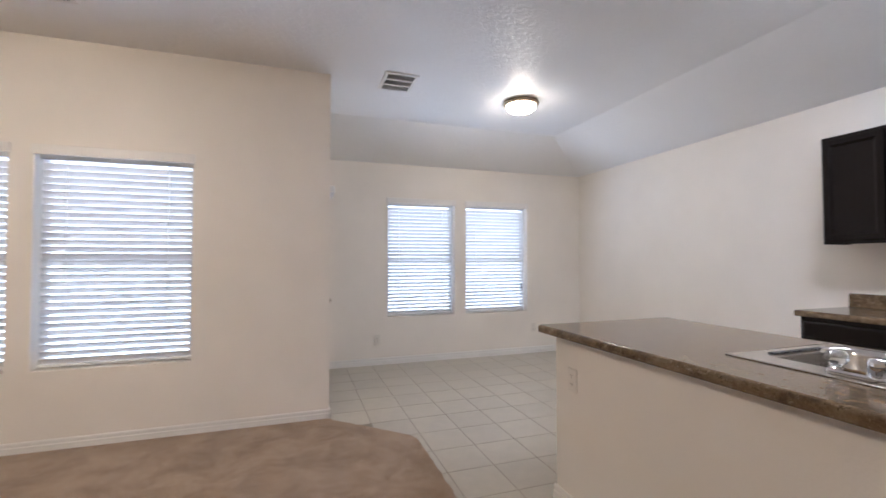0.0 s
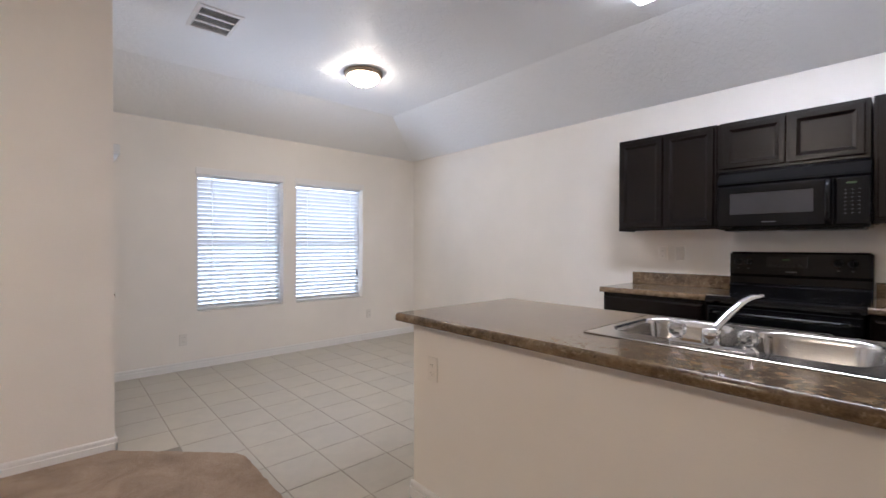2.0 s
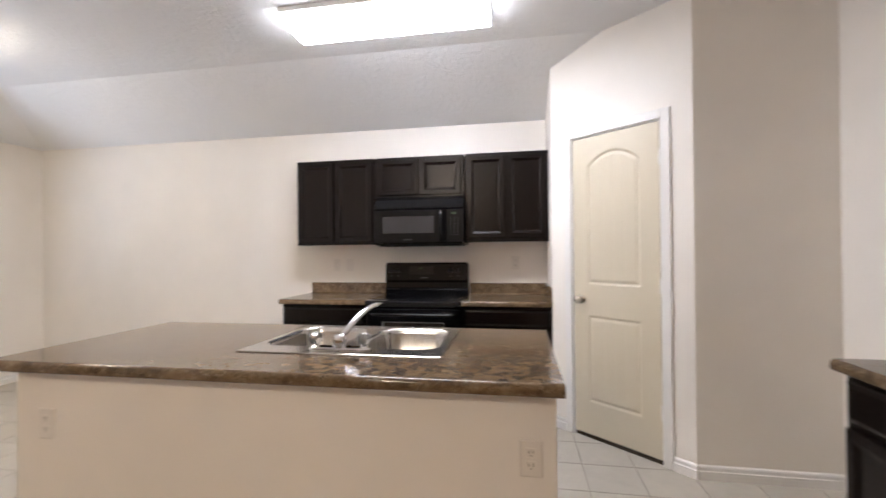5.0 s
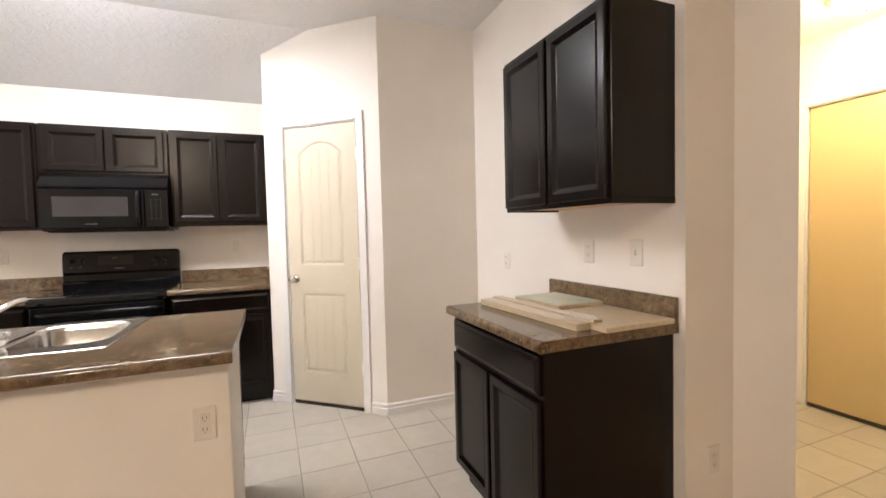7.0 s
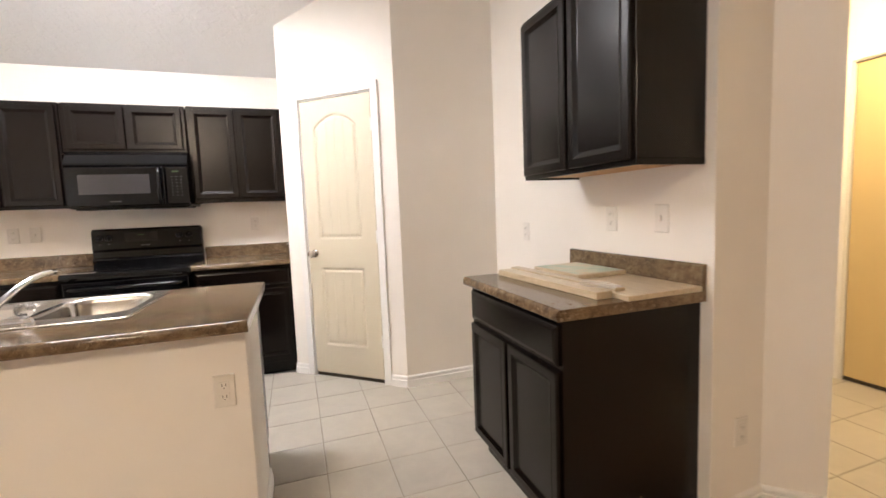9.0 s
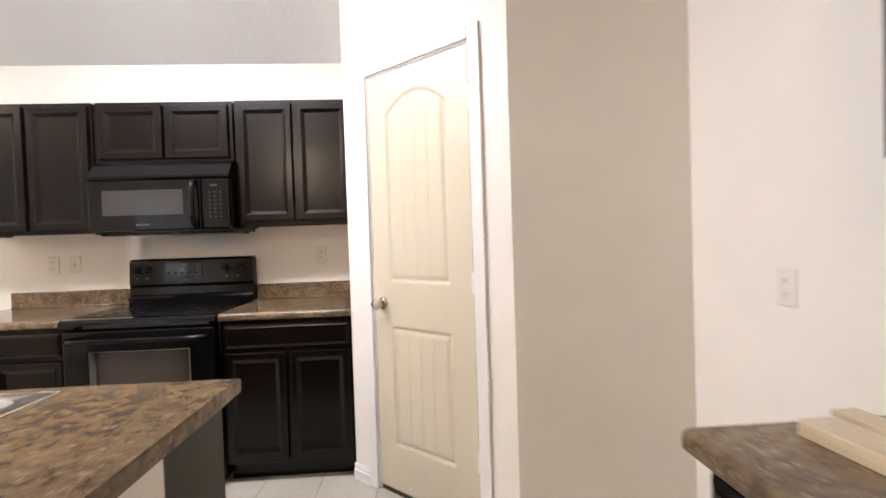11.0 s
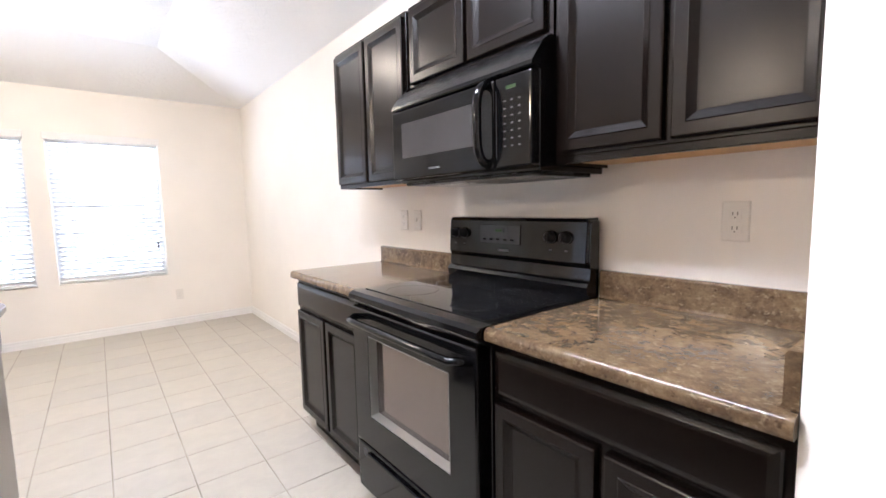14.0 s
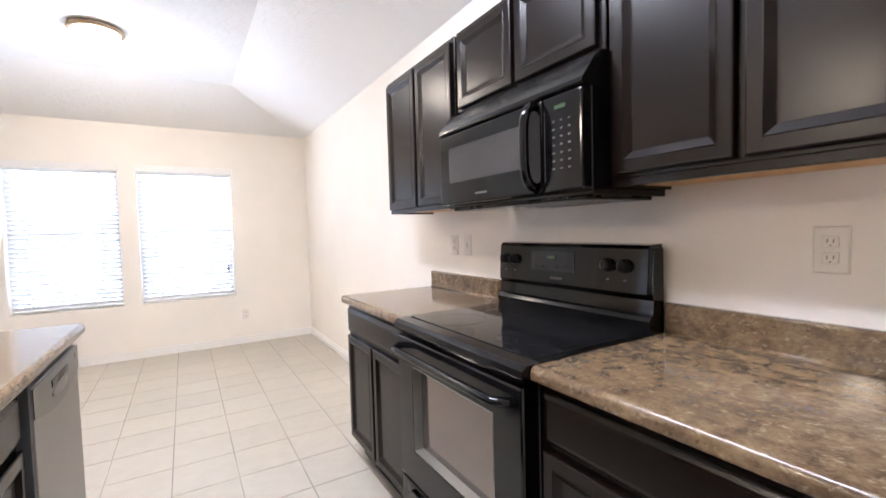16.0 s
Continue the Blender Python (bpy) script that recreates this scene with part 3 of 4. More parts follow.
# entry door in the foyer
P_ENT = pose(ENTRY[1], SOUTH, 0, 0, 0, 180)
EW = ENTRY[1] - ENTRY[0]
casing(EW, 2.075, P_ENT)
door = thing("door_2", P_ENT, "closed plain yellowish-cream entry door lit warm", "door", kind="structure")
part("door_slab", box(0.012, 0.012, 0.025, EW - 0.012, 0.055, 2.063, 0.003), M_ENTRY, door)
part("door_sweep", box(0.012, 0.010, 0.004, EW - 0.012, 0.05, 0.024, 0.002), M_RUB_SHADE, door, "dark brown door sweep")
for hz in (0.25, 1.05, 1.80):
    hinge(door, 0.008, hz, 0.008)
knob(door, EW - 0.075, 0.95, 0.012)

# back door in the dining west wall: local x runs along +y, face towards +x
P_BACK = pose(DIN_W, DOOR_Y0, 0, 0, 0, 90)
casing(DOOR_Y1 - DOOR_Y0, 2.05, P_BACK)
door = thing("door_3", P_BACK, "closed white back door with a covered window and knob", "door", kind="structure")
BW = DOOR_Y1 - DOOR_Y0
part("door_slab", box(0.012, 0.012, 0.012, BW - 0.012, 0.055, 2.038, 0.003), M_TRIM, door)
part("door_blind", box(0.17, -0.012, 1.02, BW - 0.17, 0.011, 1.8745, 0.004), M_SLAT, door, "thin white blind over the door window")
part("blind_head_rail", box(0.15, -0.078, 1.875, BW - 0.15, 0.011, 1.945, 0.006), M_VINYL, door)
knob(door, 0.24, 0.88, 0.012)


# ---------- cabinets ----------
def panel_front(x0, z0, x1, z1, name, parent, rail=0.055, t=0.019):
    """A cabinet front: mitred frame with a rounded lip and sloped inner moulding, and the sunken panel under it."""
    fr = bmesh.new()
    prof = [(0.0, 0.0), (0.0, -t + 0.005), (0.0015, -t + 0.0018), (0.005, -t), (rail - 0.021, -t), (rail - 0.0185, -t - 0.0013), (rail - 0.016, -t + 0.0002),
            (rail + 0.001, -t + 0.0098), (rail + 0.004, -t + 0.0102), (rail + 0.004, -0.002)]
    bridge(fr, [rect(x0, z0, x1, z1, i, y) for i, y in prof])
    ob = part(name, fr, M_ESP, parent)
    pn = box(x0 + rail, -t + 0.0107, z0 + rail, x1 - rail, -0.003, z1 - rail)
    part("panel", pn, M_ESP, ob)
    return ob


def drawer_front(x0, z0, x1, z1, parent, t=0.019):
    bm = bmesh.new()
    prof = [(0.0, 0.0), (0.0, -t + 0.009), (0.004, -t + 0.006), (0.012, -t + 0.002), (0.020, -t)]
    bridge(bm, [rect(x0, z0, x1, z1, i, y) for i, y in prof], False, True)
    return part("drawer_front", bm, M_ESP, parent)


def cabinet(name, m, w, d, z0, z1, label, group, doors, drawers=(), toe=0.0, raw=False):
    """A cabinet with its front at local y = 0 and depth d behind, doors and drawer fronts overlaid."""
    c = thing(name, m, label, "cabinet", group)
    if raw:
        body = box(0, 0, z0 + 0.022, w, d, z1, 0.0015)
        box(0, 0, z0, w, 0.019, z0 + 0.0218, 0.001, bm=body)
        box(0, 0.0192, z0, 0.014, d, z0 + 0.0218, bm=body)
        box(w - 0.014, 0.0192, z0, w, d, z0 + 0.0218, bm=body)
        part("bottom_panel", box(0.0142, 0.0195, z0 + 0.010, w - 0.0142, d - 0.001, z0 + 0.0215), M_RAW, c, "unstained maple underside")
    else:
        body = box(0, 0, z0 + toe, w, d, z1, 0.0015)
        if toe:
            box(0.0, 0.06, z0, w, d, z0 + toe - 0.0005, bm=body)
    part("body", body, M_ESP, c)
    for x0, a, x1, b in drawers:
        drawer_front(x0, a, x1, b, c)
    for x0, a, x1, b in doors:
        panel_front(x0, a, x1, b, "door", c)
    return c


def pair(w, z0, z1, edge=0.018, gap=0.026):
    mid = w / 2
    return [(edge, z0, mid - gap / 2, z1), (mid + gap / 2, z0, w - edge, z1)]


RX_U, RX_B = 4.362, 4.078
at_east = lambda x, y: pose(x, y, 0, 0, 0, -90)
UP = "wall cabinets over the range counter"
BASE = "base cabinets beside the range"
cabinet("wall_cabinet", at_east(RX_U, 1.966), 0.720, EAST - RX_U, 1.362, 2.112, "dark espresso two-door wall cabinet", UP, pair(0.720, 1.385, 2.090, 0.016, 0.022), raw=True)
cabinet("wall_cabinet", at_east(RX_U, 1.226), 0.770, EAST - RX_U, 1.765, 2.112, "short dark espresso two-door cabinet above the microwave", UP, pair(0.770, 1.782, 2.090, 0.024, 0.020), raw=True)
cabinet("wall_cabinet", at_east(RX_U, 0.446), 0.680, EAST - RX_U, 1.372, 2.115, "dark espresso two-door wall cabinet beside the pantry", UP, pair(0.680, 1.405, 2.092, 0.020, 0.020), raw=True)
part_f = box(RX_U + 0.012, 1.2265, 1.765, EAST, 1.2455, 2.108)
tagged(mesh_object("filler_strip", part_f, M_ESP), "dark espresso filler strip between wall cabinets", "filler strip")
cabinet("base_cabinet", at_east(RX_B, 1.950), 0.732, EAST - RX_B, 0, 0.874, "dark espresso base cabinet with a drawer and two doors", BASE, pair(0.732, 0.130, 0.700, 0.014, 0.022), [(0.014, 0.722, 0.718, 0.850)], 0.105)
cabinet("base_cabinet", at_east(RX_B, 0.440), 0.674, EAST - RX_B, 0, 0.874, "dark espresso base cabinet beside the pantry wall", BASE, pair(0.674, 0.130, 0.700, 0.014, 0.022), [(0.014, 0.722, 0.660, 0.850)], 0.105)

# single cabinet pair on the short south wall
at_south = lambda x, y: pose(x, y, 0, 0, 0, 180)
cabinet("wall_cabinet", at_south(2.442, -1.389), 0.736, -1.389 - SOUTH_K, 1.375, 2.122, "dark espresso two-door wall cabinet hung alone", "", pair(0.736, 1.395, 2.102, 0.014, 0.020), raw=True)
cabinet("base_cabinet", at_south(2.470, -1.095), 0.755, -1.095 - SOUTH_K, 0, 0.874, "dark espresso base cabinet standing alone with loose boards on top", "", pair(0.755, 0.130, 0.690, 0.014, 0.024), [(0.014, 0.712, 0.741, 0.850)], 0.105)


# ---------- worktops ----------
def slab(x0, y0, x1, y1, z0, z1, along="y", roll=(True, False), hole=None):
    """A worktop drawn along one axis: rolled bullnose on the chosen long edges, ends cut square, optional cut-out."""
    hi, lo = 0.017, 0.009
    round_edge = [(lo + 0.006, z0)] + [(lo - lo * math.sin(radians(a)), z0 + lo - lo * math.cos(radians(a))) for a in (0, 30, 60, 90)]
    round_edge += [(hi - hi * math.cos(radians(a)), z1 - hi + hi * math.sin(radians(a))) for a in (0, 15, 30, 45, 60, 75, 90)]
    cut_edge = [(0.0, z0), (0.0, z1)]
    bm = bmesh.new()

    def length(a0, a1, b0, b1, r0, r1):
        ring = [(a0 + i, z) for i, z in (round_edge if r0 else cut_edge)]
        ring += [(a1 - i, z) for i, z in reversed(round_edge if r1 else cut_edge)]
        bridge(bm, [[(a, b, z) if along == "y" else (b, a, z) for a, z in ring] for b in (b0, b1)], True, True)

    a0, a1, b0, b1 = (x0, x1, y0, y1) if along == "y" else (y0, y1, x0, x1)
    if hole:
        hx0, hy0, hx1, hy1 = hole
        length(a0, a1, b0, hy0, *roll)
        length(a0, hx0, hy0, hy1, roll[0], False)
        length(hx1, a1, hy0, hy1, False, roll[1])
        length(a0, a1, hy1, b1, *roll)
    else:
        length(a0, a1, b0, b1, *roll)
    for f in bm.faces:
        sides = sorted(e.calc_length() for e in f.edges)
        f.smooth = len(f.verts) == 4 and sides[0] < 0.007
    for f in bm.faces:
        if not f.smooth:
            for e in f.edges:
                e.smooth = False
    return bm


def splash(p, q, n):
    """Backsplash along a wall from p to q, n pointing into the room: rolled top and coved foot."""
    t, top_z, r, cove = 0.022, 1.012, 0.008, 0.011
    prof = [(0.0, ZT + 0.0006), (t + cove, ZT + 0.0006)]
    prof += [(t + cove - cove * math.sin(radians(a)), ZT + 0.0006 + cove - cove * math.cos(radians(a))) for a in (22, 45, 68, 90)]
    prof += [(t - r + r * math.cos(radians(a)), top_z - r + r * math.sin(radians(a))) for a in (0, 22, 45, 68, 90)]
    prof.append((0.0, top_z))
    loops = [[(e[0] + n[0] * d, e[1] + n[1] * d, z) for d, z in prof] for e in (p, q)]
    bm = bridge(bmesh.new(), loops, True, True)
    for f in bm.faces:
        f.smooth = len(f.verts) == 4 and f.calc_area() < 0.012
    return bm


ZT, ZB = 0.914, 0.8745
top = thing("worktop", pose(0, 0, 0), "brown mottled laminate worktop with rolled edge and backsplash", "worktop", "range worktops")
part("slab", slab(4.042, 1.214, EAST - 0.001, 1.968, ZB, ZT), M_LAM, top)
part("backsplash", splash((EAST - 0.001, 1.216), (EAST - 0.001, 1.962), (-1, 0)), M_LAM, top)
top = thing("worktop", pose(0, 0, 0), "brown mottled laminate worktop running into the pantry wall", "worktop", "range worktops")
part("slab", slab(4.042, PAN_A[1] + 0.001, EAST - 0.001, 0.444, ZB, ZT), M_LAM, top)
part("backsplash", splash((EAST - 0.001, PAN_A[1] + 0.0015), (EAST - 0.001, 0.442), (-1, 0)), M_LAM, top)
part("side_splash", splash((4.072, PAN_A[1] + 0.0015), (EAST - 0.0345, PAN_A[1] + 0.0015), (0, 1)), M_LAM, top)
top = thing("worktop", pose(0, 0, 0), "brown mottled laminate worktop on the single base cabinet", "worktop")
part("slab", slab(1.690, SOUTH_K + 0.001, 2.490, -1.055, ZB, ZT, "x", (False, True)), M_LAM, top)
part("backsplash", splash((1.692, SOUTH_K + 0.001), (2.488, SOUTH_K + 0.001), (0, 1)), M_LAM, top)

part("end_strip", box(1.6888, SOUTH_K + 0.003, ZB + 0.001, 1.6898, -1.059, ZT - 0.005), M_LAM, top, "thin laminate strip on the cut end")

# ---------- island ----------
IX0, IX1, IY0, IY1 = 2.046, 2.932, -0.118, 1.960
SX0, SX1, SY0, SY1 = 2.302, 2.872, 0.295, 1.106
bm = box(2.130, -0.100, -0.05, 2.250, 1.925, 0.872, 0.003)
box(2.2505, -0.100, -0.05, 2.610, -0.0875, 0.872, 0.002, bm=bm)
structure("wall_island", bm, M_WALL, "beige painted half wall carrying the island worktop", "wall")
baseboard((2.130, 1.939), (2.130, -0.114))
baseboard((2.264, 1.925), (2.130, 1.925))
baseboard((2.130, -0.100), (2.610, -0.100))
top = thing("worktop", pose(0, 0, 0), "brown mottled laminate island worktop with a sink cut-out", "worktop")
part("slab", slab(IX0, IY0, IX1, IY1, ZB, ZT, "y", (True, True), (SX0 + 0.02, SY0 + 0.02, SX1 - 0.02, SY1 - 0.02)), M_LAM, top)
for y0, y1 in ((IY0 - 0.0012, IY0 - 0.0002), (IY1 + 0.0002, IY1 + 0.0012)):
    part("end_strip", box(IX0 + 0.004, y0, ZB + 0.001, IX1 - 0.004, y1, ZT - 0.005), M_LAM, top, "thin laminate strip on the cut end")
at_isl = lambda y: pose(2.890, y, 0, 0, 0, 90)
ISL = "island base cabinets"
cabinet("base_cabinet", at_isl(-0.085), 0.330, 0.637, 0, 0.872, "narrow dark espresso island cabinet", ISL, [(0.014, 0.130, 0.316, 0.700)], [(0.014, 0.722, 0.316, 0.850)], 0.105)
cab = thing("base_cabinet", at_isl(0.250), "dark espresso sink cabinet with two doors", "cabinet", ISL)
bm = box(0, 0, 0.105, 0.972, 0.018, 0.872, 0.001)
box(0, 0.0182, 0.105, 0.018, 0.637, 0.872, bm=bm)
box(0.954, 0.0182, 0.105, 0.972, 0.637, 0.872, bm=bm)
box(0.0182, 0.0184, 0.105, 0.9538, 0.637, 0.122, bm=bm)
box(0, 0.06, 0, 0.972, 0.637, 0.1045, bm=bm)
part("body", bm, M_ESP, cab)
drawer_front(0.014, 0.722, 0.958, 0.850, cab)
for x0, a, x1, b in pair(0.972, 0.130, 0.700, 0.014, 0.022):
    panel_front(x0, a, x1, b, "door", cab)

dw = thing("dishwasher", at_isl(1.230), "grey stainless dishwasher under the island worktop", "dishwasher")
part("tub", box(0.004, 0.004, 0.10, 0.606, 0.60, 0.868), M_BLKPL, dw)
part("door", box(0.018, -0.032, 0.125, 0.602, 0.003, 0.852, 0.006, 3), M_DW, dw, "brushed stainless dishwasher door")
cp, sag = bmesh.new(), []
for k in range(17):
    u = k / 16
    sag.append((0.020 + 0.580 * u, 0.762 - 0.040 * math.sin(math.pi * u)))
edge = sag + [(0.600, 0.850), (0.020, 0.850)]
bridge(cp, [[(x, y, z) for x, z in edge] for y in (-0.0322, -0.0355)], False, True)
cpo = part("control_panel", cp, M_DWTOP, dw, "darker grey control panel with a bowed lower edge")
part("latch_slot", box(0.205, -0.0385, 0.797, 0.415, -0.0350, 0.822, 0.0015), M_BLKPL, cpo, "black latch slot")
sc = lathe([(0.001, 0.0045), (0.055, 0.004), (0.095, 0.0025), (0.105, 0.0)], 28, "y")
for v in sc.verts:
    v.co.z *= 0.20
scoop = part("finger_scoop", sc, M_DW, cpo, "grey curved finger scoop", True)
scoop.location = (0.310, -0.0356, 0.776)
# black strip paints the shade of the gap between cabinet and door
part("side_gap_shade", box(-0.006, -0.030, 0.106, 0.0165, 0.0035, 0.868), M_SLOT, dw, "black strip standing in for the shaded gap")
part("kick_plate", box(0.006, 0.05, 0.0, 0.604, 0.062, 0.0995), M_BLKPL, dw)
tagged(mesh_object("end_panel", box(2.262, 1.838, 0.0, 2.888, 1.925, 0.872, 0.001), M_ESP), "dark espresso end panel beside the dishwasher", "end panel")

# sink: two bowls in one rim
sink = thing("kitchen_sink", pose(0, 0, ZT), "stainless double-bowl drop-in sink", "sink")


def bowl(x0, y0, x1, y1, cx0, cy0, cx1, cy1):
    """Half of the rim with one bowl pressed down through it."""
    inner = rrect(cx0, cy0, cx1, cy1, 0.085, 0.004, 8)
    outer = []
    mx, my = (cx0 + cx1) / 2, (cy0 + cy1) / 2
    hx, hy = (cx1 - cx0) / 2, (cy1 - cy0) / 2
    for px, py, _ in inner:
        u, v = (px - mx) / hx, (py - my) / hy
        k = 1 / max(abs(u), abs(v))
        u, v = u * k, v * k
        outer.append((mx + (u * (x1 - mx) if u > 0 else u * (mx - x0)), my + (v * (y1 - my) if v > 0 else v * (my - y0)), 0.004))
    under = [(x, y, 0.0005) for x, y, _ in outer]
    loops = [under, outer, inner]
    for ins, z, r in ((0.006, -0.004, 0.082), (0.010, -0.02, 0.08), (0.020, -0.14, 0.075), (0.045, -0.172, 0.06), (0.10, -0.178, 0.04)):
        loops.append(rrect(cx0 + ins, cy0 + ins, cx1 - ins, cy1 - ins, r, z, 8))
    return bridge(bmesh.new(), loops, False, True)


MY = (SY0 + SY1) / 2
for y0, y1 in ((SY0, MY - 0.0002), (MY + 0.0002, SY1)):
    b = part("bowl", bowl(SX0, y0, SX1, y1, SX0 + 0.108, y0 + 0.030, SX1 - 0.034, y1 - 0.030), M_STEELRIM, sink, smooth=False)
    for p in b.data.polygons[68:]:
        p.use_smooth = True
    dr = part("drain", lathe([(0.042, 0.0), (0.042, 0.003), (0.034, 0.004), (0.030, -0.001), (0.006, -0.002)], 24), M_CHROME, b)
    dr.location = ((SX0 + SX1) / 2 + 0.04, (y0 + y1) / 2, -0.1785)
rim = bmesh.new()
for a, b in (((SX0, SY0), (SX1, SY0)), ((SX1, SY0), (SX1, SY1)), ((SX1, SY1), (SX0, SY1)), ((SX0, SY1), (SX0, SY0))):
    tube([(*a, 0.0025), ((a[0] + b[0]) / 2, (a[1] + b[1]) / 2, 0.0025), (*b, 0.0025)], 0.0026, 8, rim)
part("rim", rim, M_STEELRIM, sink)

faucet = thing("faucet", pose(2.360, 0.70, ZT + 0.005), "chrome two-handle faucet with clear acrylic knobs", "faucet")
bm = bmesh.new()
bridge(bm, [rrect(-0.026, -0.125, 0.026, 0.125, 0.025, 0.0), rrect(-0.026, -0.125, 0.026, 0.125, 0.025, 0.008), rrect(-0.021, -0.120, 0.021, 0.120, 0.02, 0.014)], True, True)
part("base_plate", bm, M_CHROME, faucet)
part("hub", lathe([(0.026, 0.012), (0.026, 0.050), (0.022, 0.060), (0.014, 0.064)], 24), M_CHROME, faucet, smooth=True)
sp = []
for k in range(13):
    u = k / 12
    sp.append((0.008 + 0.285 * u, -0.07 * u, 0.048 + 0.098 * math.sin(u * 1.75) ** 1.1))
part("spout", tube(sp, [0.0125 - 0.0025 * k / 12 for k in range(13)], 14), M_CHROME, faucet, smooth=True)
for s in (-1, 1):
    h = part("handle", lathe([(0.013, 0.012), (0.013, 0.026), (0.023, 0.030), (0.029, 0.042), (0.029, 0.056), (0.022, 0.066), (0.010, 0.069)], 10), M_ACRYL, faucet, "clear faceted acrylic knob")
    h.location = (0, 0.100 * s, 0)
    cr = part("handle_stem", lathe([(0.018, 0.010), (0.015, 0.018), (0.011, 0.024)], 20), M_CHROME, h)

# ---------- range ----------
rg = thing("kitchen_range", at_east(4.045, 1.209), "black electric range with glass cooktop and oven window", "range")
RW = 0.760
part("body", box(0, 0.030, 0.03, RW, 0.590, 0.893, 0.003), M_BLACK, rg)
for xx in (0.04, RW - 0.08):
    part("foot", box(xx, 0.06, 0.0, xx + 0.04, 0.10, 0.0298), M_BLKPL, rg)
bm = bmesh.new()
bridge(bm, [[(x, y, z) for y, z in ((0.0, 0.862), (-0.018, 0.868), (-0.030, 0.885), (-0.028, 0.903), (-0.012, 0.914), (0.03, 0.917), (0.515, 0.917), (0.515, 0.895), (0.03, 0.8935))] for x in (-0.002, RW + 0.002)], True, True)
ck = part("cooktop", bm, M_BLACK, rg)
part("glass_top", box(0.025, 0.035, 0.9172, RW - 0.025, 0.505, 0.920, 0.001), M_BGLASS, ck, "black ceramic glass cooking surface")
for bx_, by_, rr in ((0.20, 0.15, 0.105), (0.56, 0.15, 0.08), (0.20, 0.37, 0.08), (0.56, 0.37, 0.105)):
    bo = part("burner_ring", lathe([(rr - 0.004, 0.9201), (rr, 0.9204), (rr + 0.002, 0.9201)], 40, caps=False), M_BURNER, ck)
    bo.location = (bx_, by_, 0)
bm = bmesh.new()
bridge(bm, [[(x, y, z) for y, z in ((0.588, 0.894), (0.515, 0.894), (0.505, 0.925), (0.500, 0.955), (0.508, 0.968), (0.520, 0.975), (0.524, 1.020), (0.512, 1.032), (0.506, 1.040), (0.516, 1.185), (0.526, 1.198), (0.588, 1.200))] for x in (0.0, RW)], True, True)
bmesh.ops.bevel(bm, geom=[e for e in bm.edges if abs(e.verts[0].co.x - e.verts[1].co.x) < 1e-6 and len(e.link_faces) == 2 and max(v.co.z for v in e.verts) > 1.03], offset=0.012, segments=3, affect="EDGES")
bg = part("backguard", bm, M_BLACK, rg)


def on_panel(x, z):
    """A spot on the tilted control panel."""
    return pose(x, 0.506 + (z - 1.040) * 0.069 - 0.0005, z, -3.95, 0, 0)


for xx in (0.055, 0.115, 0.600, 0.668):
    kb = part("knob", lathe([(0.024, 0.0), (0.024, 0.006), (0.019, 0.010), (0.018, 0.024), (0.014, 0.027)], 20, "y"), M_BLKPL, bg, "black control knob", True)
    kb.matrix_local = on_panel(xx, 1.128)
    gp = part("grip", box(-0.0045, -0.034, -0.017, 0.0045, -0.020, 0.017, 0.002), M_BLKPL, kb)
    mk = part("printed_mark", box(-0.006, -0.0012, -0.052, 0.006, 0.0, -0.046), M_MARK, kb)
dp = part("display_panel", box(-0.115, -0.003, -0.040, 0.115, 0.001, 0.040, 0.001), M_BGLASS, bg)
dp.matrix_local = on_panel(0.335, 1.128)
part("display_glass", box(-0.030, -0.0045, 0.006, 0.026, -0.0028, 0.026), M_BGLASS, dp, "black display glass")
for k in range(3):
    part("clock_digit", box(-0.020 + 0.013 * k, -0.0049, 0.011, -0.012 + 0.013 * k, -0.0044, 0.021), M_GREEN, dp, "dim green clock digit")
for k in range(5):
    part("button", box(-0.095 + 0.04 * k, -0.0042, -0.026, -0.077 + 0.04 * k, -0.0028, -0.018), M_BLKPL, dp)
lg = part("badge", box(-0.030, -0.0015, -0.004, 0.030, 0.0, 0.004), M_MARK, bg, "small grey maker's badge")
lg.matrix_local = on_panel(0.360, 1.062)

OW = (0.130, 0.420, 0.630, 0.752)
bm, outer = bmesh.new(), (0.008, 0.290, RW - 0.008, 0.855)
bridge(bm, [rect(*outer, 0.0, 0.028), rect(*outer, 0.0, -0.014), rect(*outer, 0.002, -0.0195), rect(*outer, 0.008, -0.022), rect(*OW, 0.0, -0.022), rect(*OW, 0.002, -0.0205), rect(*OW, 0.002, 0.014)], True, True)
dr = part("oven_door", bm, M_BLACK, rg, "black oven door")
wf = bmesh.new()
bridge(wf, [rect(*OW, 0.0022, -0.020), rect(*OW, 0.0045, -0.0212), rect(*OW, 0.0065, -0.019), rect(*OW, 0.012, 0.0125)])
part("window_reveal", wf, M_REVEAL, dr, "grey metal reveal round the sunken oven window")
part("oven_window", box(OW[0] + 0.0125, 0.0105, OW[1] + 0.0125, OW[2] - 0.0125, 0.0132, OW[3] - 0.0125), M_OVENGLASS, dr, "tinted reflective oven window")
hb = []
for k in range(17):
    u = k / 16
    e = min(u, 1 - u)
    hb.append((0.030 + 0.700 * u, -0.022 - 0.048 * min(1, e / 0.07) ** 0.6, 0.812))
part("door_handle", tube(hb, 0.0135, 12), M_BLACK, dr, "black bar oven handle", True)
dd = part("storage_drawer", box(0.008, -0.018, 0.075, RW - 0.008, 0.028, 0.280, 0.008, 3), M_BLACK, rg, "black storage drawer")
